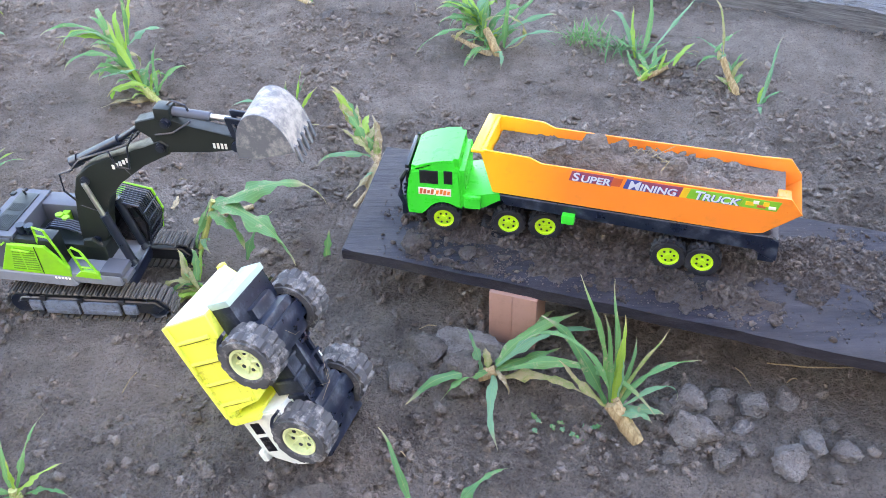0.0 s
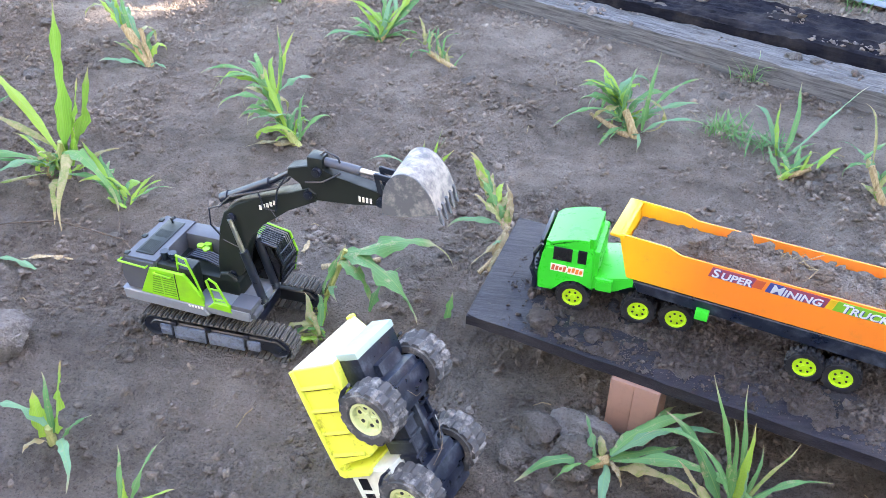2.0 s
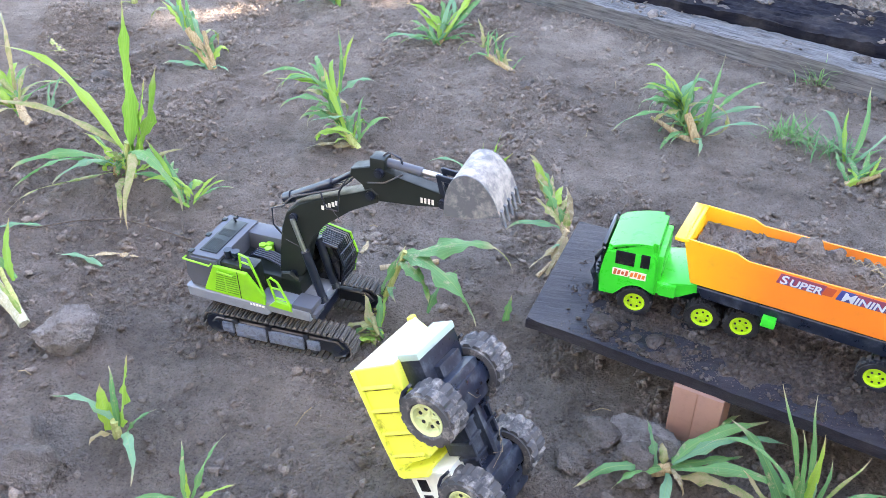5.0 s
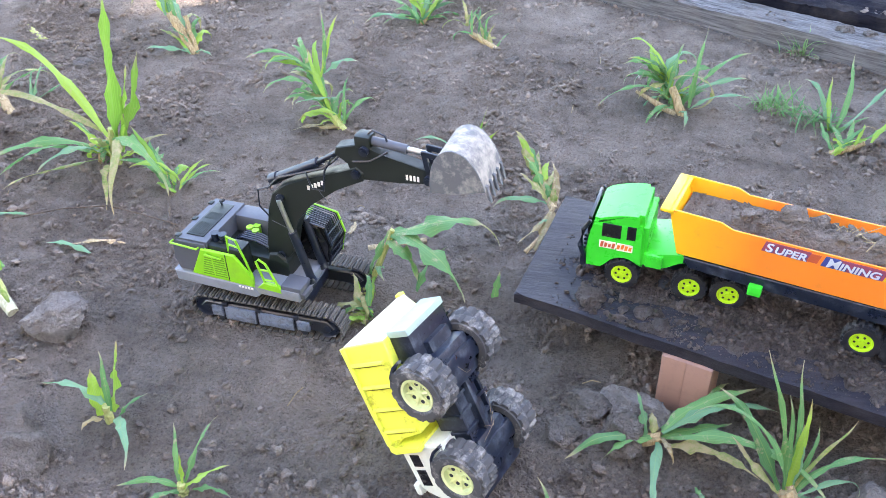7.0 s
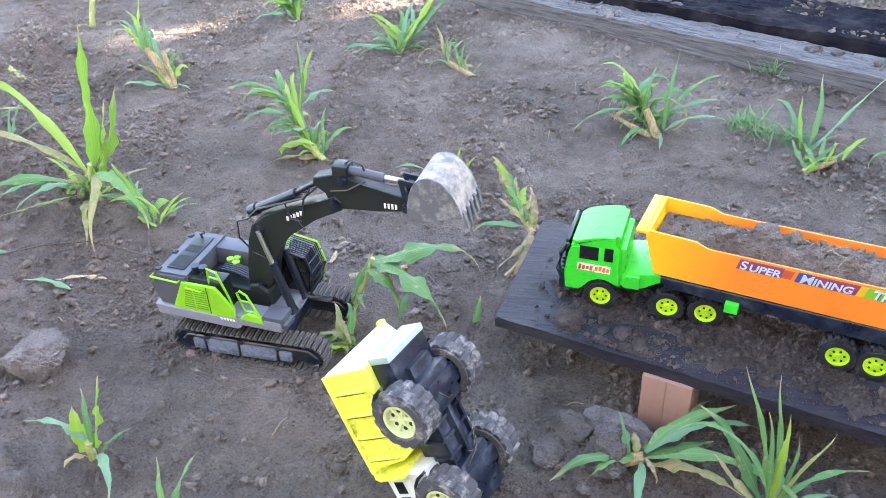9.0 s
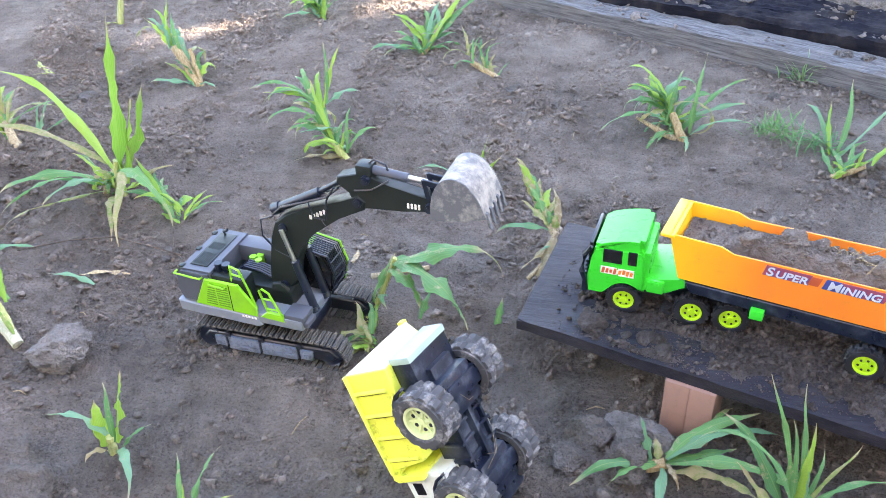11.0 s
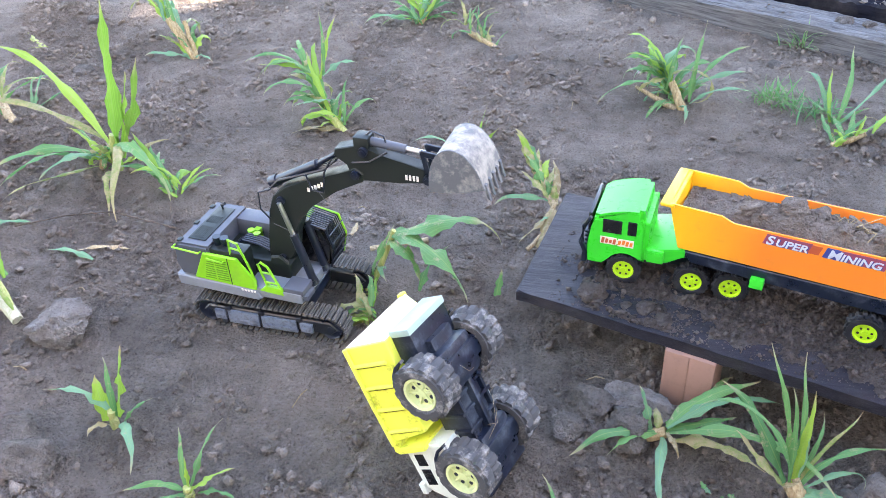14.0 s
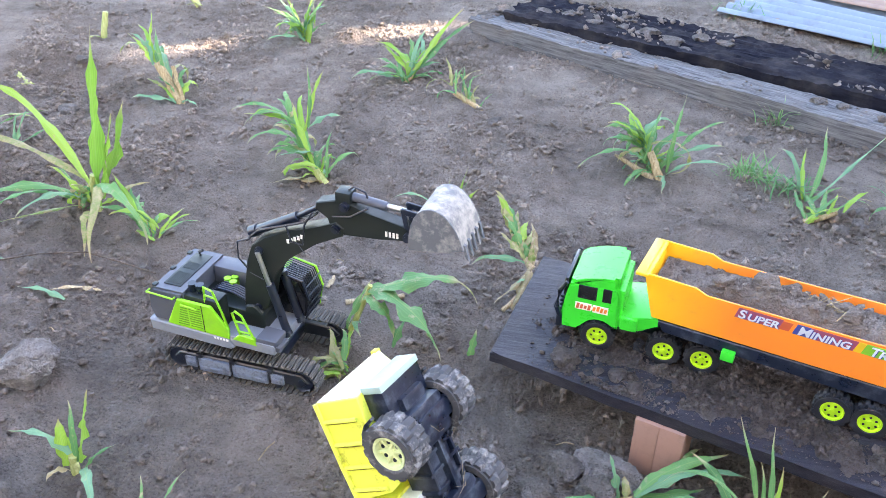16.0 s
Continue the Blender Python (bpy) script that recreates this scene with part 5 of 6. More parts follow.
    for k in range(5):
        bm = bmesh.new()
        y = -bwid + 0.004 + (2 * bwid - 0.014) * k / 4
        prism(bm, [(0.401, 0.356), (0.406, 0.354), (0.413, 0.328), (0.407, 0.333)], y, y + 0.007, 0.0008)
        piece("tooth", bm, M_BUCKET, shell)


excavator()


# ---- soil on the board ----
M_BOARDCRUMB = soil_material("damp_crumbs", (0.07, 0.058, 0.053), (0.12, 0.1, 0.092), (0.19, 0.163, 0.15), 0.4, island=True, relief=0.5)


def board_soil():
    ss, tt = np.arange(0.012, 1.24, 0.0032), np.arange(0.009, 0.294, 0.0032)
    gs, gt = np.meshgrid(ss, tt)

    def thick(s, t):
        cover = 1.1 * bell(s, t, 0.4, 0.12, 0.2, 0.085) + 0.8 * bell(s, t, 0.75, 0.18, 0.4, 0.055) + 0.4 * bell(s, t, 0.16, 0.06, 0.07, 0.05)
        n = vnoise(s * 18, t * 18, 41) + 0.7 * vnoise(s * 55, t * 55, 42)
        h = 0.006 * (cover - 0.42 + 1.0 * n)
        return h + (0.003 * vnoise(s * 120, t * 120, 43) + lumps(s + 0.003 * vnoise(s * 150, t * 150, 44), t, 0.015, 45, 0.18, 0.46, 0.65) + lumps(s, t, 0.009, 46, 0.2, 0.5, 0.6)) * np.clip(h / 0.001, 0, 1)

    gz = PLANK_Z + np.maximum(thick(gs, gt), -0.003)
    wx, wy = P0.x + PD.x * gs + PN.x * gt, P0.y + PD.y * gs + PN.y * gt
    co = np.stack([wx, wy, gz], -1).reshape(-1, 3)
    nx = len(ss)
    i = (np.arange(len(tt) - 1)[:, None] * nx + np.arange(nx - 1)[None]).ravel()
    ob = new("spilt_soil", raw_mesh("spilt_soil", co, np.stack([i, i + 1, i + nx + 1, i + nx], -1), M_SPILL))
    tagged(ob, "thin spill of grey-brown soil on the dark board", "soil", kind="stuff")
    r = np.random.default_rng(12)
    n = 90000
    s, t = r.uniform(0.02, 1.22, n), r.uniform(0.006, 0.29, n)
    k = r.random(n) < np.clip(160 * thick(s, t) + 0.35, 0.03, 1) * 0.75
    s, t = s[k], t[k]
    rad = 0.0008 + 0.0015 * r.random(len(s)) ** 2 + 0.0045 * r.random(len(s)) ** 16
    z = PLANK_Z + np.maximum(thick(s, t), 0) + 0.3 * rad
    tagged(crumbs("board_crumbs", np.stack([P0.x + PD.x * s + PN.x * t, P0.y + PD.y * s + PN.y * t, z, rad], -1), M_BOARDCRUMB, r),
           "crumbs of soil scattered over the dark board", "soil", kind="stuff")


board_soil()


# ---- clods ----
def clod(x, y, size, seed, z=None, label="dry grey clod of earth on the soil", group="", sink=0.25, name="clod", mt=None, faces=11):
    """A lump of earth broken along a few flat faces, with crumbling edges."""
    bm = bmesh.new()
    bmesh.ops.create_icosphere(bm, subdivisions=5 if max(size) > 0.03 else 4 if max(size) > 0.016 else 3, radius=1)
    r = random.Random(seed)
    off = Vector((r.uniform(0, 50), r.uniform(0, 50), r.uniform(0, 50)))
    cuts = [(Vector((r.gauss(0, 1), r.gauss(0, 1), r.gauss(0, 0.8))).normalized(), r.uniform(0.68, 1.0)) for _ in range(faces)]
    for v in bm.verts:
        p = v.co.copy()
        k = 1.25
        for nrm, d in cuts:
            c = nrm.dot(p)
            if c > 0.2:
                k = min(k, d / c)
        k *= 1 + 0.16 * noise.noise(p * 1.6 + off) + 0.1 * noise.noise(p * 4 + off) + 0.075 * noise.noise(p * 9 + off) + 0.05 * noise.noise(p * 20 + off)
        q = p * k
        q.z = max(q.z, -0.6)
        v.co = Vector((q.x * size[0], q.y * size[1], q.z * size[2]))
    ob = new(name, mesh_of(name, bm, mt or M_CLOD, True, 50))
    ob.matrix_basis = pose(x, y, (gh(x, y) if z is None else z) + size[2] * (0.6 - sink), 0, 0, r.uniform(-25, 25))
    tagged(ob, label, "clod", group)


clod(-0.938, 1.03, (0.05, 0.042, 0.04), 1, label="large pale clod of dry earth", sink=0.02, mt=M_PALECLOD)
clod(0.078, 0.982, (0.052, 0.026, 0.03), 2, faces=8, label="flat grey clod leaning by the brick", group="clods by the brick", sink=0.1, mt=M_PALECLOD)
clod(0.062, 0.925, (0.036, 0.03, 0.032), 3, group="clods by the brick")
clod(0.005, 0.985, (0.03, 0.028, 0.02), 4, group="clods by the brick")
clod(-0.02, 0.93, (0.025, 0.022, 0.016), 5, group="clods by the brick")
for i, (x, y, s) in enumerate(((0.396, 0.885, 0.034), (0.492, 0.88, 0.026), (0.55, 0.9, 0.021), (0.409, 0.828, 0.025), (0.52, 0.775, 0.03), (0.448, 0.896, 0.022),
                               (0.36, 0.872, 0.018), (0.345, 0.85, 0.014), (0.47, 0.84, 0.016), (0.385, 0.835, 0.03), (0.44, 0.862, 0.024), (0.6, 0.85, 0.014),
                               (0.452, 0.932, 0.012), (0.47, 0.8, 0.014), (0.56, 0.81, 0.022), (0.36, 0.79, 0.016), (0.43, 0.785, 0.02), (0.61, 0.8, 0.02), (0.58, 0.76, 0.018))):
    clod(x, y, (s * 0.88, s * 0.8, s * 0.76), 20 + i, label="pale clod of dry earth below the board", group="clods below the board", mt=M_PALECLOD if i in (0, 1, 2, 3, 4, 5, 8, 9, 14, 17) else None)
for i, (x, y, s) in enumerate(((-0.82, 0.745, 0.05), (-0.875, 0.79, 0.045), (-0.9, 0.72, 0.04), (-0.9, 1.36, 0.022), (-0.15, 0.71, 0.035), (-0.6, 1.42, 0.015), (-0.36, 1.62, 0.016),
                               (0.6, 1.88, 0.022), (0.56, 1.86, 0.018), (-0.3, 2.24, 0.02), (0.62, 1.95, 0.015), (-0.2, 1.2, 0.012), (0.4, 2.3, 0.02), (-1.5, 2.05, 0.03), (-1.68, 2.42, 0.025))):
    clod(x, y, (s, s * 0.9, s * 0.55), 60 + i, label="low weathered clod half sunk in soil")
for i, (s, t, q) in enumerate(((0.115, 0.04, 0.019), (0.2, 0.048, 0.013), (0.235, 0.028, 0.011), (0.13, 0.03, 0.007), (0.17, 0.04, 0.007), (0.09, 0.265, 0.018), (0.83, 0.12, 0.012), (0.9, 0.06, 0.01), (1.0, 0.1, 0.012))):
    p = P0 + PD * s + PN * t
    clod(p.x, p.y, (q * 1.2, q, q * 0.8), 90 + i, PLANK_Z, "small clod of soil on the dark board", "clods on the board", mt=M_SPILL)
for i, (x, y, q) in enumerate(((0.17, 0.035, 0.013), (0.23, 0.045, 0.016), (0.26, 0.06, 0.011), (0.335, 0.055, 0.011), (0.35, 0.035, 0.012), (0.4, 0.06, 0.009), (0.3, 0.03, 0.01), (0.43, 0.04, 0.008))):
    p = LORRY_M @ Vector((x, y, float(load_z(np.array(x), np.array(y)))))
    clod(p.x, p.y, (q * 1.25, q * 0.95, q * 0.8), 120 + i, p.z, "lump of dry soil on the lorry's load", "lumps on the load", mt=M_LOAD)


# ---- maize plants ----
def leaf_mesh(L, W, az, el, droop, seed, twist=0.0, fold=0.35, n=16, curl=0.0):
    """A strap leaf from the origin: heading az, rising at el degrees, bending down by droop degrees along its length."""
    r = random.Random(seed)
    bm = bmesh.new()
    uv = bm.loops.layers.uv.new("uv")
    p = Vector((0, 0, 0))
    rows, ph, kink = [], r.uniform(0, 6), r.uniform(0.35, 1.3)
    for i in range(n + 1):
        s = i / n
        e = radians(el - droop * (s ** 1.4 if kink > s else s ** 1.4 + 0.35 * (s - kink)) + 5 * math.cos(radians(el)) * math.sin(9 * s + ph))
        h = radians(az + curl * s + 11 * math.sin(5 * s + ph) + 4 * math.sin(13 * s + ph))
        d = Vector((math.cos(e) * math.cos(h), math.cos(e) * math.sin(h), math.sin(e)))
        side = Vector((-math.sin(h), math.cos(h), 0))
        nor = d.cross(side).normalized()
        q = Matrix.Rotation(radians(twist * s), 3, d)
        side, nor = q @ side, q @ nor
        w = W * 0.5 * min(1.0, 0.45 + 2.2 * s) * max(0.0, 1 - max(0.0, (s - 0.3) / 0.7) ** 1.7)
        w = max(w, 0.0004)
        w *= 1 + 0.12 * math.sin(23 * s + 3 * ph) + r.uniform(-0.08, 0.08)
        wave = 0.45 * w * math.sin(15 * s + ph) + 0.2 * w * math.sin(37 * s + 2 * ph)
        lift = fold * w * (1 - 0.6 * s)
        rows.append([bm.verts.new(p + side * w - nor * (lift + wave)), bm.verts.new(p + side * w * 0.5 - nor * lift * 0.35), bm.verts.new(p),
                     bm.verts.new(p - side * w * 0.5 - nor * lift * 0.35), bm.verts.new(p - side * w - nor * (lift - wave))])
        p = p + d * (L / n)
    for i, (a, b) in enumerate(zip(rows, rows[1:])):
        for k in range(4):
            f = bm.faces.new((a[k], a[k + 1], b[k + 1], b[k]))
            f.smooth = True
            for loop, (uu, vv) in zip(f.loops, ((k / 4, i / n), ((k + 1) / 4, i / n), ((k + 1) / 4, (i + 1) / n), (k / 4, (i + 1) / n))):
                loop[uv].uv = (uu, vv)
    return bm


def leaf(plant, p, az, el, L, W, droop, seed, mt=None, twist=0.0, curl=0.0):
    bm = leaf_mesh(L, W * 0.74, az, el, droop * 1.15, seed, twist, curl=curl)
    me = bpy.data.meshes.new("leaf")
    bm.to_mesh(me)
    bm.free()
    me.materials.append(mt or M_LEAF)
    share("leaf", me, Matrix.Translation(p), plant)


def stalk(plant, a, b, r0, r1, mt, name="stalk", seed=0, bend=0.01):
    bm = bmesh.new()
    a, b = Vector(a), Vector(b)
    r = random.Random(seed)
    bend *= min(1.0, (b - a).length / 0.2)
    pts = [a.lerp(b, i / 5) + Vector((r.uniform(-bend, bend), r.uniform(-bend, bend), 0)) * (0 if i in (0, 5) else 0.4) for i in range(6)]
    tube(bm, pts, [r0 * (1 + 0.05 * r.uniform(-1, 1)) + (r1 - r0) * i / 5 for i in range(6)], 9)
    part(name, bm, mt, plant)


def maize(x, y, label, leaves, stalks=(), group="maize stumps", mt=None, seed=0, name="maize_plant", size=1.0):
    """leaves: (dx, dy, dz, az, el, length, width, droop[, material]); stalks: (start, end, r0, r1, material)."""
    pl = thing(name, pose(x, y, gh(x, y) - 0.004) @ Matrix.Scale(size, 4), label, "plant", group)
    for i, s in enumerate(stalks):
        stalk(pl, s[0], s[1], s[2], s[3], s[4], seed=seed + i)
    for i, l in enumerate(leaves):
        leaf(pl, Vector(l[:3]), l[3], l[4], l[5], l[6], l[7], seed * 50 + i, l[8] if len(l) > 8 else mt, twist=random.Random(seed * 9 + i).uniform(-50, 50), curl=random.Random(seed * 7 + i).uniform(-25, 25))
    return pl


def bush(n, crown, az, el, length, width, droop, seed, mats):
    """Many narrow leaves up a leaning crown, some young and upright, some bent over or withered."""
    r = random.Random(seed)
    out = []
    for i in range(int(n * 2.3)):
        k = r.random()
        old = r.random()
        e = r.uniform(*el) - (15 if old < 0.25 else 0)
        d = r.uniform(*droop) * (1.3 if old > 0.3 else 2.3)
        out.append((crown[0] * k + r.uniform(-0.012, 0.012), crown[1] * k + r.uniform(-0.012, 0.012), max(0.003, crown[2] * k), r.uniform(*az) + r.gauss(0, 22), e,
                    r.uniform(*length) * r.uniform(0.55, 1.0), r.uniform(*width) * r.uniform(0.75, 1.4), d, M_LEAFD if old < 0.12 else mats[i % len(mats)]))
    return out


M_HUSK = leaf_material("dry_leaf", (0.42, 0.33, 0.18), (0.3, 0.22, 0.12), (0.5, 0.42, 0.28), 0.3)
G, Y, D, B = M_LEAF, M_LEAFY, M_LEAFD, M_BLUELEAF
maize(-1.125, 1.56, "tall green maize plant with arching leaves in soil", [
    (0.01, 0, 0.03, 5, 80, 0.425, 0.055, 1, Y), (0.02, 0, 0.03, 0, 66, 0.29, 0.048, 2, Y), (0.018, 0.01, 0.05, 10, 74, 0.2, 0.036, 3, Y),
    (0, 0, 0.07, 163, 46, 0.42, 0.03, 40, Y), (-0.01, 0, 0.08, 172, 22, 0.4, 0.024, 25, D), (-0.02, 0, 0.03, 205, 35, 0.27, 0.032, 75, G), (-0.03, -0.01, 0.03, 228, 38, 0.26, 0.026, 85, G),
    (-0.02, 0, 0.02, 245, 50, 0.2, 0.024, 100, B), (0.02, 0, 0.05, 318, 48, 0.34, 0.04, 118, G), (0.03, -0.01, 0.05, 300, 45, 0.33, 0.03, 112, D), (-0.01, 0, 0.02, 180, 60, 0.13, 0.022, 45, Y),
    (0.03, 0.01, 0.02, 20, 45, 0.12, 0.018, 40, D), (0.01, -0.02, 0.01, 285, 30, 0.2, 0.022, 75, D), (-0.04, 0.01, 0.02, 150, 55, 0.11, 0.02, 50, G), (-0.03, 0, 0.01, 250, 20, 0.28, 0.016, 40, D), (-0.37, 0.045, 0.15, 240, -35, 0.26, 0.014, 45, M_HUSK)] + bush(7, (-0.02, 0.0, 0.05), (0, 360), (30, 75), (0.05, 0.13), (0.014, 0.026), (30, 110), 41, [Y, G, D]),
    [((0, 0, 0), (0.012, 0.004, 0.09), 0.014, 0.009, M_STUB), ((-0.03, -0.01, 0), (-0.028, 0, 0.05), 0.009, 0.006, M_STALK)], seed=1)
maize(-0.91, 1.465, "small green maize shoots beside the tall plant", bush(8, (-0.06, 0.03, 0.05), (70, 200), (35, 70), (0.08, 0.16), (0.012, 0.02), (30, 80), 2, [G, Y]) + [(0, 0, 0.03, 25, 40, 0.1, 0.014, 50, G)], seed=2)
maize(-0.654, 1.812, "bushy green maize regrowth leaning from a cut base", [(-0.06, 0.04, 0.12, 60, 72, 0.16, 0.02, 20, Y), (-0.05, 0.04, 0.13, 85, 76, 0.15, 0.014, 15, G), (-0.06, 0.04, 0.12, 170, 30, 0.16, 0.02, 40, Y), (-0.05, 0.04, 0.13, 20, 40, 0.1, 0.024, 60, B)] + bush(16, (-0.11, 0.06, 0.16), (75, 215), (25, 80), (0.1, 0.22), (0.012, 0.024), (30, 95), 3, [G, G, Y, B]) + [(0.005, 0, 0.02, 95, 70, 0.14, 0.014, 60, G), (0.0, 0, 0.01, 190, 8, 0.14, 0.026, 12, M_HUSK), (0.0, 0, 0.01, 200, 12, 0.12, 0.02, 25, M_HUSK), (0, 0, 0.02, 60, 55, 0.14, 0.014, 110, G)],
      [((0, 0, 0), (-0.06, 0.025, 0.07), 0.011, 0.008, M_STUB)], seed=3)
maize(-1.217, 2.175, "pale cut maize stalk with green regrowth", bush(10, (-0.11, 0.07, 0.13), (90, 170), (40, 80), (0.1, 0.2), (0.014, 0.026), (15, 70), 4, [G, Y, B]) + [(-0.02, 0, 0.01, 205, 25, 0.13, 0.022, 45, B), (0, 0, 0.01, 320, 25, 0.09, 0.02, 45, B)],
      [((0, 0, 0), (-0.08, 0.05, 0.1), 0.011, 0.014, M_STALK), ((0.005, 0.003, 0), (-0.03, 0.04, 0.1), 0.007, 0.006, M_STALK)], seed=4)
maize(-0.369, 2.327, "short dry maize stalk with a green tuft", bush(9, (-0.09, 0.06, 0.05), (60, 170), (40, 80), (0.07, 0.14), (0.008, 0.014), (20, 70), 5, [G, D]), [((0.02, -0.01, 0), (-0.07, 0.04, 0.03), 0.01, 0.007, M_STALK), ((0, 0, 0), (-0.08, 0.06, 0.02), 0.006, 0.004, M_DRY)], seed=5)
maize(-0.617, 2.477, "green maize regrowth with spreading leaves", bush(10, (0.03, 0.03, 0.05), (20, 200), (30, 75), (0.1, 0.22), (0.012, 0.024), (15, 70), 6, [G, Y, B]) + [(0, 0, 0.02, 35, 45, 0.28, 0.03, 25, G), (0.02, 0, 0.03, 55, 55, 0.26, 0.026, 25, Y), (-0.02, -0.01, 0.02, 215, 30, 0.16, 0.022, 55, B)], [((0, 0, 0), (0.05, 0.04, 0.08), 0.008, 0.005, M_STALK)], seed=6)
maize(-1.017, 2.712, "green maize regrowth near a sunlit patch", bush(12, (-0.02, 0.03, 0.06), (30, 190), (35, 80), (0.12, 0.24), (0.014, 0.026), (15, 70), 7, [G, Y, B]) + [(-0.02, 0, 0.02, 230, 30, 0.14, 0.02, 50, B)], seed=7)
maize(0.136, 2.032, "broad clump of green maize leaves round a dry stump", bush(20, (-0.03, 0.03, 0.08), (10, 220), (15, 80), (0.1, 0.23), (0.012, 0.024), (30, 100), 8, [G, G, Y, B]) + [(0.03, 0, 0.06, 20, 55, 0.17, 0.018, 45, G), (0.02, 0, 0.05, 15, 30, 0.17, 0.02, 50, B), (0.03, -0.02, 0.02, 345, 45, 0.17, 0.018, 60, B), (0.03, -0.01, 0.02, 60, 80, 0.2, 0.02, 15, G), (-0.03, 0, 0.05, 190, 30, 0.2, 0.016, 95, G), (0.01, -0.02, 0.01, 280, 40, 0.1, 0.02, 90, B), (-0.01, -0.02, 0.02, 255, 40, 0.1, 0.016, 80, G)],
      [((0.02, -0.02, 0), (-0.015, 0.015, 0.06), 0.012, 0.01, M_STALK), ((0.0, -0.01, 0), (-0.1, 0.0, 0.05), 0.01, 0.004, M_DRY)], seed=8)
maize(0.481, 1.889, "green maize shoot leaning from the soil", bush(7, (0.08, 0.02, 0.04), (10, 90), (15, 60), (0.07, 0.13), (0.012, 0.018), (20, 60), 9, [Y, G]), [((0, 0, 0), (0.07, 0.015, 0.03), 0.009, 0.006, M_STALK)], seed=9)
maize(0.497, 1.975, "tuft of long green maize leaves", [(0, 0, 0, 62, 58, 0.2, 0.018, 25, G), (0.01, 0, 0, 35, 52, 0.26, 0.016, 30, B), (0, 0, 0, 130, 55, 0.18, 0.022, 60, B), (0.01, 0, 0, 150, 40, 0.15, 0.014, 50, G), (0, 0, 0, 20, 40, 0.1, 0.012, 50, G), (-0.01, 0, 0, 95, 65, 0.14, 0.014, 40, Y)], seed=10)
maize(0.691, 1.793, "thin maize stalk with a few leaves", bush(6, (-0.05, 0.05, 0.09), (30, 160), (30, 75), (0.07, 0.12), (0.012, 0.02), (20, 70), 11, [G, B, D]) + [(-0.04, 0.03, 0.09, 110, 75, 0.16, 0.008, 80, D)], [((0, 0, 0), (-0.04, 0.035, 0.08), 0.009, 0.007, M_STALK)], seed=11)
maize(0.728, 1.75, "single small maize sprout", [(0, 0, 0, 50, 62, 0.17, 0.012, 20, B), (0, 0, 0, 20, 45, 0.07, 0.014, 40, G), (0, 0, 0, 260, 30, 0.05, 0.016, 60, B), (0, 0, 0, 70, 50, 0.06, 0.012, 40, Y)], seed=12)
maize(-0.315, 1.672, "small maize sprout with one arching leaf", [(0.01, 0, 0.02, 60, 78, 0.14, 0.016, 12, Y), (0, 0, 0.02, 100, 80, 0.1, 0.016, 15, G), (0.01, 0, 0.02, 20, 65, 0.1, 0.016, 30, Y), (-0.01, 0, 0.03, 175, 50, 0.15, 0.014, 85, B), (0, 0, 0.01, 190, 20, 0.08, 0.012, 30, D), (0.02, 0, 0.01, 0, 30, 0.05, 0.01, 40, D), (0, 0, 0.03, 45, 70, 0.11, 0.014, 25, G)], [((0, 0, 0), (0.004, 0, 0.03), 0.012, 0.008, M_DRY)], seed=13)
maize(-0.132, 1.395, "withered maize stalk leaning beside the board", [(0.035 - 0.07 * k, 0.1 + 0.07 * k, 0.06 + 0.07 * k, 105 + 40 * math.sin(9 * k), 45 + 25 * math.cos(7 * k), 0.06 + 0.05 * k, 0.03, 20 + 30 * k, (D, G, D, Y)[int(k * 12) % 4]) for k in [j / 12 for j in range(13)]] + [(0.02, 0.11, 0.07, 195, 25, 0.15, 0.022, 50, B), (0.0, 0.13, 0.1, 140, 60, 0.1, 0.034, 30, G), (-0.035, 0.17, 0.13, 110, 50, 0.08, 0.01, 150, D), (0.02, 0.05, 0.06, 260, 40, 0.05, 0.014, 60, B), (0.03, 0.085, 0.065, 245, -25, 0.13, 0.034, 25, M_HUSK), (0.034, 0.09, 0.06, 262, -30, 0.11, 0.03, 20, M_HUSK), (0.025, 0.08, 0.06, 232, -20, 0.12, 0.02, 25, M_HUSK), (0.03, 0.1, 0.065, 130, 40, 0.11, 0.03, 10, M_HUSK), (0.02, 0.11, 0.08, 150, 45, 0.1, 0.03, 30, D), (0.035, 0.1, 0.07, 100, 45, 0.12, 0.026, 20, M_HUSK)],
      [((0.012, 0.03, 0), (0.034, 0.095, 0.07), 0.005, 0.006, M_DRY), ((-0.02, -0.01, 0), (0.01, 0.03, 0.02), 0.006, 0.004, M_DRY), ((0.035, 0.1, 0.06), (-0.02, 0.155, 0.115), 0.01, 0.009, M_DRY)], seed=14, size=0.8)
maize(-0.425, 1.215, "maize plant with long arching green leaves", [(0, 0, 0.02, 20, 70, 0.14, 0.03, 15, G), (0.058, 0.018, 0.135, 12, 24, 0.18, 0.054, 55, G), (0.058, 0.018, 0.135, 340, 14, 0.21, 0.06, 85, G), (0.05, 0.015, 0.12, 325, 20, 0.12, 0.036, 90, G), (0.1, 0.0, 0.02, 55, 60, 0.11, 0.024, 40, G), (0.06, 0.02, 0.135, 12, 20, 0.26, 0.008, 95, D), (0.03, 0.02, 0.05, 285, 50, 0.1, 0.02, 60, G), (0.24, 0.02, 0.0, 75, 75, 0.06, 0.02, 20, G)],
      [((0, 0, 0), (0.058, 0.018, 0.14), 0.008, 0.004, M_STUB), ((-0.03, 0.13, 0.004), (0.08, 0.17, 0.012), 0.008, 0.005, M_DRY)], seed=15)
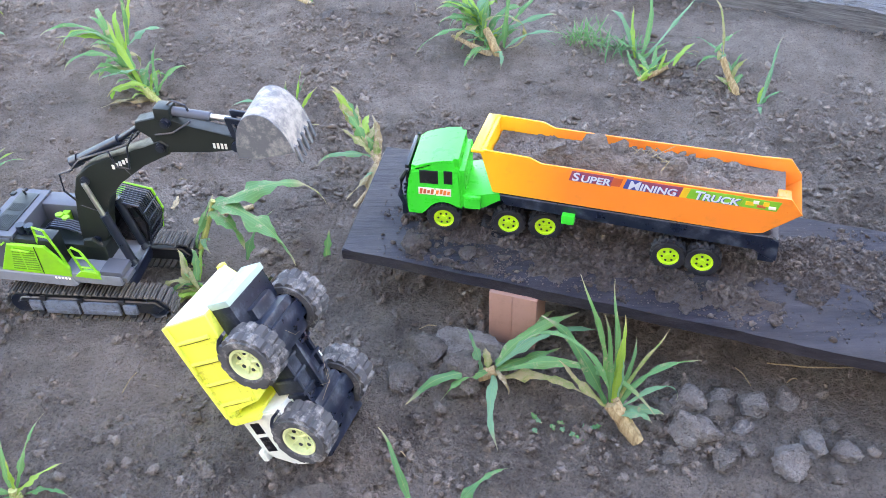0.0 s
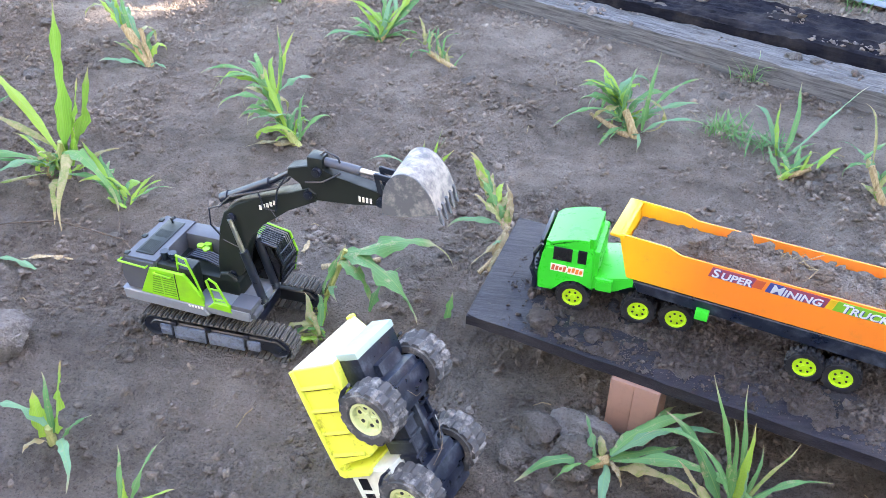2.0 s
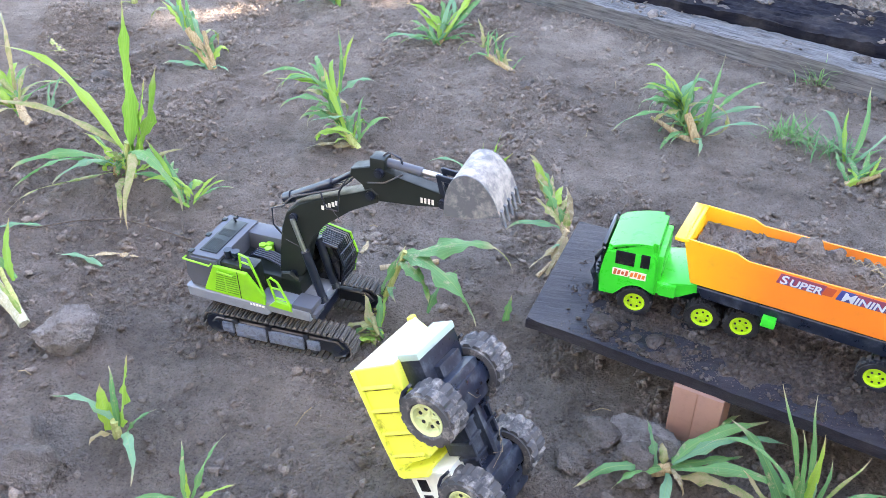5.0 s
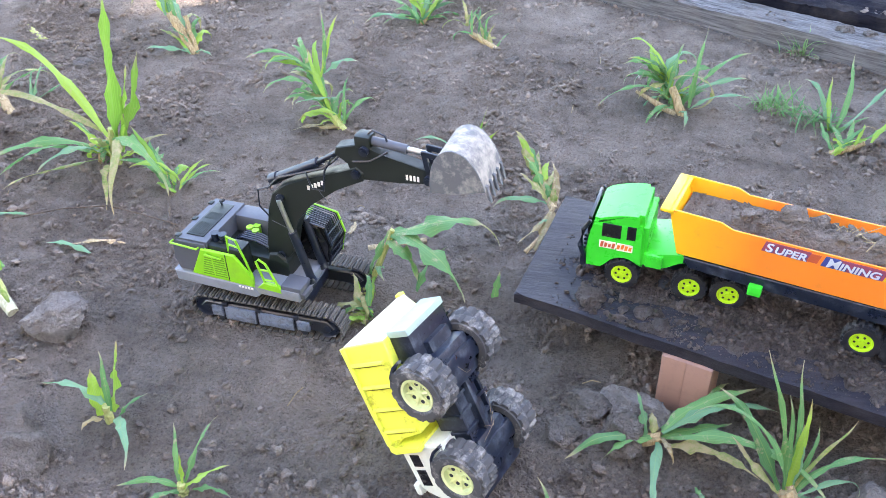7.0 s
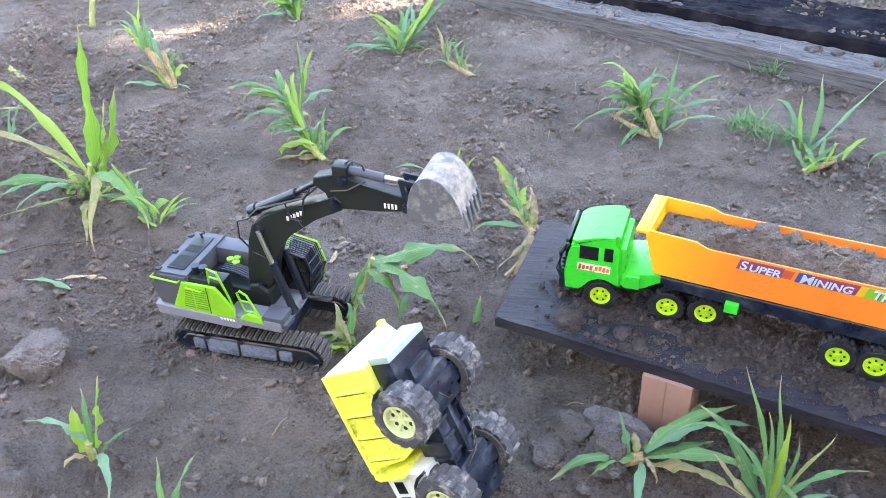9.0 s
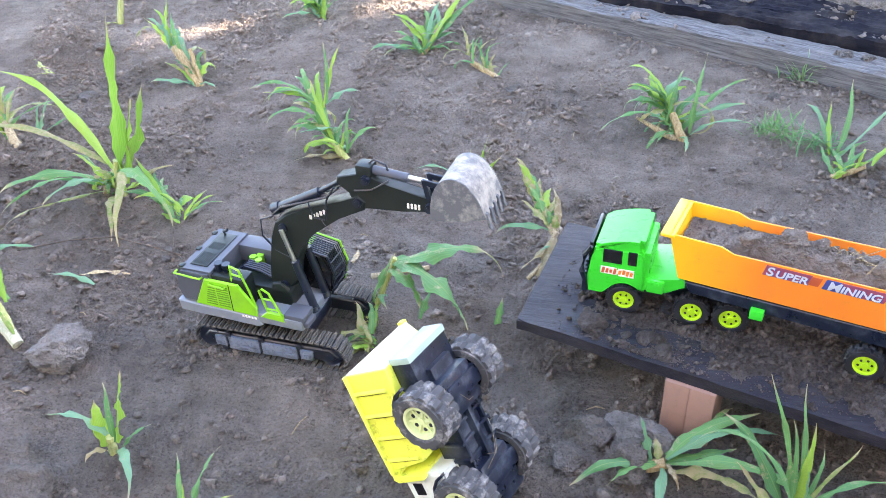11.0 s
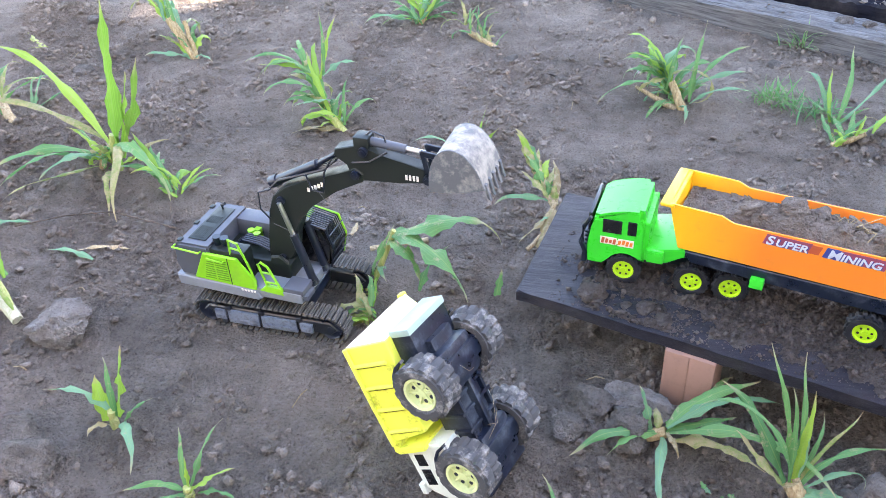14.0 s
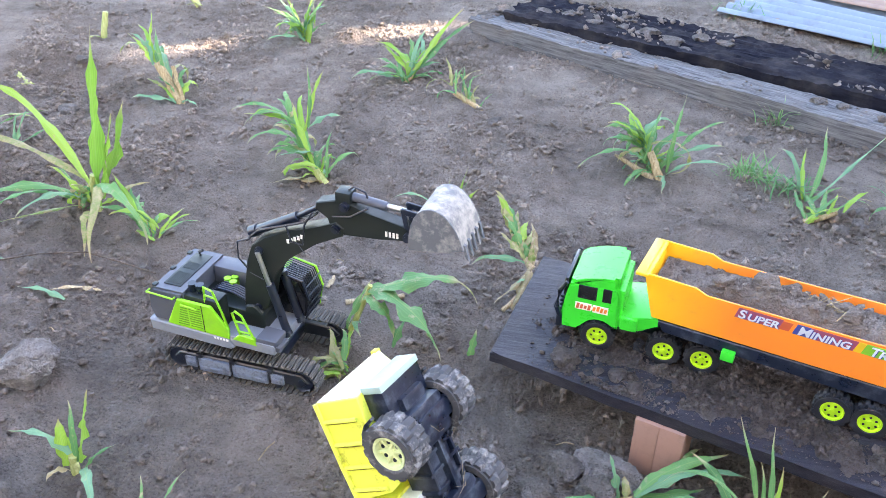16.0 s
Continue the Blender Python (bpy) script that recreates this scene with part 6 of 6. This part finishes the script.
maize(-0.395, 1.13, "tuft of short maize leaves by the dump truck", bush(9, (0.0, 0.01, 0.04), (90, 230), (20, 70), (0.07, 0.13), (0.01, 0.018), (20, 90), 16, [Y, G, D]), seed=16)
maize(-0.738, 0.838, "small maize sprout with a trailing leaf", [(0, 0, 0.045, 165, 28, 0.12, 0.026, 40, B), (0.012, 0, 0.03, 60, 76, 0.13, 0.034, 10, Y), (-0.012, 0, 0.015, 120, 80, 0.085, 0.034, 12, Y), (0, -0.01, 0.02, 250, 60, 0.05, 0.016, 110, M_HUSK), (0.02, 0, 0.02, 312, 40, 0.15, 0.022, 70, B), (0.01, 0, 0.03, 110, 75, 0.1, 0.014, 40, G), (0.02, 0, 0.02, 30, 50, 0.06, 0.012, 50, G)], [((0, 0, 0), (0.003, 0, 0.04), 0.008, 0.006, M_STUB)], seed=17)
maize(-0.551, 0.722, "low maize sprout with spreading leaves", [(0, 0, 0.02, 55, 60, 0.150, 0.02, 30, G), (0, 0, 0.02, 130, 60, 0.120, 0.014, 40, G), (-0.01, 0, 0.02, 185, 35, 0.112, 0.018, 60, G), (0.02, 0, 0.02, 345, 30, 0.098, 0.018, 50, G), (0.0, 0, 0.02, 20, 45, 0.105, 0.022, 50, Y), (0, 0, 0.02, 90, 80, 0.075, 0.014, 10, Y), (0, 0, 0.01, 215, 30, 0.090, 0.018, 60, G)], [((0, 0, 0), (0, 0, 0.03), 0.011, 0.008, M_STUB)], seed=18, size=0.8)
maize(0.085, 0.93, "flattened green maize plant below the board", [(0.03, 0, 0.04, 32, 26, 0.16, 0.028, 28, G), (0.03, 0.01, 0.035, 42, 28, 0.14, 0.024, 35, G), (0.03, 0, 0.04, 14, 26, 0.2, 0.02, 48, B), (0.03, 0, 0.03, 333, 34, 0.27, 0.022, 72, G), (0.04, -0.005, 0.02, 352, 8, 0.14, 0.026, 14, D), (0.02, 0, 0.03, 216, 24, 0.15, 0.024, 50, G), (0.02, 0, 0.03, 228, 24, 0.1, 0.02, 55, G), (0.025, -0.01, 0.03, 268, 26, 0.15, 0.02, 58, B), (0.01, 0, 0.03, 140, 74, 0.08, 0.02, 25, B), (0.02, 0, 0.03, 110, 62, 0.05, 0.016, 120, D), (0.03, 0, 0.03, 20, 12, 0.12, 0.02, 30, G), (0.03, 0, 0.03, 300, 40, 0.06, 0.012, 130, M_HUSK)],
      [((-0.018, 0, 0.008), (0.03, 0, 0.03), 0.012, 0.009, M_STALK)], seed=19)
maize(0.317, 0.826, "cut maize stalk sprouting long green leaves", [(-0.04, 0.03, 0.06, 124, 74, 0.21, 0.013, 12, G), (-0.036, 0.03, 0.06, 88, 68, 0.18, 0.012, 14, G), (-0.04, 0.03, 0.06, 160, 80, 0.21, 0.012, 125, G), (-0.045, 0.03, 0.055, 142, 56, 0.17, 0.026, 18, G), (-0.035, 0.028, 0.055, 82, 74, 0.14, 0.016, 12, Y), (-0.03, 0.03, 0.05, 58, 62, 0.11, 0.01, 30, G), (-0.028, 0.028, 0.05, 26, 60, 0.15, 0.017, 66, G), (-0.026, 0.025, 0.05, 8, 54, 0.13, 0.011, 140, B), (-0.026, 0.024, 0.045, 4, 20, 0.07, 0.024, 60, B), (-0.045, 0.028, 0.05, 162, 46, 0.1, 0.018, 30, D), (-0.035, 0.032, 0.055, 68, 78, 0.1, 0.018, 20, B), (-0.03, 0.03, 0.05, 38, 62, 0.14, 0.008, 40, D), (-0.04, 0.03, 0.055, 104, 82, 0.15, 0.012, 16, G), (-0.03, 0.022, 0.045, 330, 30, 0.06, 0.02, 90, B)],
      [((0, 0, 0.004), (-0.038, 0.028, 0.056), 0.0115, 0.0125, M_STALK), ((-0.004, 0.01, 0.012), (-0.034, 0.034, 0.062), 0.008, 0.006, M_DRY)], seed=20)
maize(0.03, 0.705, "low maize sprout in bare soil", [(-0.03, 0, 0, 125, 60, 0.13, 0.014, 30, G), (0.02, 0, 0, 30, 40, 0.11, 0.018, 40, G), (0, 0, 0, 200, 40, 0.1, 0.016, 60, G)], seed=21)
maize(-1.548, 1.758, "maize clump with a dry husk", bush(11, (-0.05, 0.05, 0.07), (60, 210), (25, 80), (0.12, 0.3), (0.014, 0.026), (20, 80), 22, [G, Y, D]) + [(0.02, -0.02, 0.05, 250, 30, 0.2, 0.02, 90, D)], [((0.03, -0.02, 0), (-0.03, 0.03, 0.05), 0.013, 0.009, M_DRY)], seed=22)
maize(-1.52, 1.83, "small pale maize sprout", [(0, 0, 0, 65, 65, 0.12, 0.014, 20, B), (0, 0, 0, 110, 70, 0.1, 0.012, 30, B), (0, 0, 0, 35, 35, 0.13, 0.012, 35, G)], seed=23)
maize(-1.05, 1.045, "cut dry maize stalk in soil", [(0, 0, 0.02, 150, 55, 0.12, 0.014, 20, D), (-0.03, 0.04, 0.06, 120, 60, 0.12, 0.018, 20, Y), (-0.03, 0.05, 0.06, 160, 50, 0.1, 0.016, 40, G)], [((0.01, -0.01, 0.004), (-0.12, 0.07, 0.05), 0.011, 0.013, M_PALESTALK), ((0.0, 0.0, 0.006), (-0.08, 0.07, 0.06), 0.006, 0.004, M_STUB)], seed=24)
for i, (x, y, dx, dy, dz, r0) in enumerate(((-1.76, 2.25, -0.09, 0.05, 0.02, 0.012), (-1.723, 2.62, 0.015, 0.02, 0.09, 0.011), (-1.546, 3.0, -0.05, 0.02, 0.05, 0.012))):
    maize(x, y, "bare cut maize stub in the soil", [(0.0, -0.005, 0.01, 240, 30, 0.06, 0.014, 50, D)], [((0, 0, 0), (dx, dy, dz), r0, r0 * 0.9, M_STUB)], seed=30 + i)


# ---- grass tufts, weeds, litter ----
def tuft(x, y, n, spread, length, seed, label, lean=(0, 0)):
    r = random.Random(seed)
    bm = bmesh.new()
    uv = bm.loops.layers.uv.new("uv")
    for i in range(n):
        b = leaf_mesh(r.uniform(0.4, 1) * length, r.uniform(0.002, 0.005), r.uniform(0, 360), r.uniform(15, 75), r.uniform(10, 80), seed * 300 + i, n=5)
        me = bpy.data.meshes.new("blade")
        o = Vector((r.gauss(0, spread), r.gauss(0, spread * 0.7), 0))
        for v in b.verts:
            v.co += o
        b.to_mesh(me)
        b.free()
        bm.from_mesh(me)
        bpy.data.meshes.remove(me)
    me = bpy.data.meshes.new("grass_tuft")
    bm.to_mesh(me)
    bm.free()
    me.materials.append(M_LEAF)
    ob = new("grass_tuft", me)
    ob.matrix_basis = pose(x, y, gh(x, y) - 0.003)
    tagged(ob, label, "grass", "grass tufts")


tuft(0.375, 2.09, 80, 0.03, 0.09, 1, "low tuft of fine green grass")
tuft(0.46, 2.02, 60, 0.035, 0.1, 2, "low tuft of fine green grass")
tuft(0.47, 2.415, 26, 0.015, 0.1, 3, "grass tuft beside the grey timber")
tuft(0.44, 3.37, 30, 0.04, 0.12, 4, "grass tuft beside the tin sheet")
tuft(0.87, 3.06, 26, 0.03, 0.12, 5, "grass tuft beside the tin sheet")
tuft(0.02, 3.75, 20, 0.03, 0.09, 6, "sparse grass on far soil")


def weed(x, y, seed):
    r = random.Random(seed)
    w = thing("weed", pose(x, y, gh(x, y)), "tiny broad-leaved weed seedling in soil", "plant", "weeds")
    for i in range(4):
        leaf(w, Vector((r.uniform(-0.02, 0.02), r.uniform(-0.015, 0.015), 0.006)), r.uniform(0, 360), r.uniform(5, 40), r.uniform(0.01, 0.018), 0.011, 30, seed * 20 + i, M_BLUELEAF if i % 2 else M_LEAF)


weed(0.21, 0.84, 1)
weed(0.235, 0.83, 2)
weed(0.185, 0.86, 3)


def litter(name, x, y, pts, r, mt, label):
    bm = bmesh.new()
    tube(bm, pts, r, 5)
    ob = new(name, mesh_of(name, bm, mt))
    ob.matrix_basis = pose(x, y, gh(x, y) + 0.003)
    tagged(ob, label, "twig")


rt = random.Random(4)
for i in range(46):
    x, y, a, l = rt.uniform(-1.7, 0.8), rt.uniform(0.7, 3.0), rt.uniform(0, 6.28), rt.uniform(0.01, 0.05)
    c, s = math.cos(a) * l, math.sin(a) * l
    litter("straw", x, y, [(0, 0, 0), (c * 0.5, s * 0.5 + 0.1 * l, 0.003), (c, s, 0.0)], 0.0009, M_DRY, "short dry straw lying on soil")
litter("twig", -1.1, 1.36, [(-0.12, -0.06, 0.004), (-0.03, -0.01, 0.006), (0.06, 0.02, 0.004), (0.16, 0.0, 0.003), (0.24, -0.02, 0.004)], 0.0016, M_ROOT, "long brown twig lying on soil")
litter("twig", -0.92, 1.33, [(0, 0.09, 0.01), (0.03, 0.03, 0.004), (0.09, -0.02, 0.004), (0.2, -0.01, 0.003)], 0.0016, M_ROOT, "bent brown twig lying on soil")
litter("stem", 0.6, 0.96, [(-0.06, 0.01, 0.003), (0, 0, 0.004), (0.07, 0.0, 0.003)], 0.0012, M_DRY, "thin straw-coloured stem under the board")
for i, (x, y, az, mt) in enumerate(((-0.542, 1.329, 100, M_BLUELEAF), (-0.506, 1.38, 85, M_DRY), (-1.0, 1.23, 170, M_BLUELEAF), (-1.3, 1.3, 10, M_BLUELEAF), (-0.95, 1.28, 190, M_DRY))):
    lf = thing("fallen_leaf", pose(x, y, gh(x, y) + 0.006), "fallen greyish leaf scrap on soil", "leaf")
    leaf(lf, Vector((0, 0, 0)), az, 8, 0.045 if i < 2 else 0.12, 0.016, 16, 700 + i, mt)
p0 = LORRY_M @ Vector((0.31, 0.045, float(load_z(np.array(0.31), np.array(0.045))) + 0.001))
for k in range(9):
    r = random.Random(k + 70)
    bm = bmesh.new()
    a = Vector((r.uniform(-0.02, 0.02), r.uniform(-0.02, 0.02), r.uniform(0.0, 0.006)))
    tube(bm, [a, a + Vector((r.uniform(-0.02, 0.02), r.uniform(-0.02, 0.02), 0.008)), a + Vector((r.uniform(-0.035, 0.035), r.uniform(-0.03, 0.03), 0.004))], 0.0008, 4)
    ob = new("straw", mesh_of("straw", bm, M_DRY))
    ob.matrix_basis = Matrix.Translation(p0)
    tagged(ob, "dry straw on the lorry's soil load", "straw")

# soil caked on the timbers
def beam_soil(beam, length, width, height, seed, n, label):
    """Loose crumbs lying in drifts along a timber's top."""
    r = np.random.default_rng(seed)
    x, y = r.uniform(0.02, length * 0.7, n), r.uniform(-0.46, 0.46, n) * width
    k = r.random(n) < np.clip(0.12 + 2.2 * vnoise(x * 6, y * 14, seed) - 0.6 * np.abs(x - 0.42), 0.0, 1)
    x, y = x[k], y[k]
    tree = np.empty((len(beam.data.vertices), 3), dtype=np.float32)
    beam.data.vertices.foreach_get("co", tree.ravel())
    z = np.array([tree[np.argmin((tree[:, 0] - a) ** 2 + (tree[:, 1] - b) ** 2 - 0.002 * tree[:, 2]), 2] for a, b in zip(x, y)])
    rad = 0.003 + 0.012 * r.random(len(x)) ** 4
    ob = crumbs("timber_crumbs", np.stack([x, y, z + 0.2 * rad, rad], -1), M_CRUMB, r, 0.6)
    ob.matrix_basis = beam.matrix_basis
    tagged(ob, label, "soil", kind="stuff")


beam_soil(CHAR_BEAM, 2.4, 0.25, 0.085, 61, 2600, "crumbs of dry soil strewn on the charred timber")
beam_soil(GREY_BEAM, 2.4, 0.13, 0.06, 62, 500, "crumbs of dry soil strewn on the grey timber")
for i, (x, y, q, z) in enumerate(((-0.44, 3.0, 0.03, 0.05), (-0.4, 3.03, 0.036, 0.055), (-0.36, 3.02, 0.026, 0.06), (-0.45, 2.97, 0.02, 0.05), (-0.26, 3.0, 0.022, 0.075), (-0.16, 2.98, 0.024, 0.08), (-0.08, 2.93, 0.018, 0.08),
                                   (0.1, 2.86, 0.026, 0.08), (0.18, 2.8, 0.03, 0.075), (0.26, 2.84, 0.022, 0.082), (0.34, 2.8, 0.02, 0.082), (0.22, 2.74, 0.02, 0.07), (0.58, 2.46, 0.022, 0.055), (0.64, 2.44, 0.018, 0.055), (0.02, 2.9, 0.016, 0.082))):
    clod(x, y, (q * 1.3, q, q * 0.55), 150 + i, z, "flat cake of dried soil on a timber", "soil cakes on the timbers")
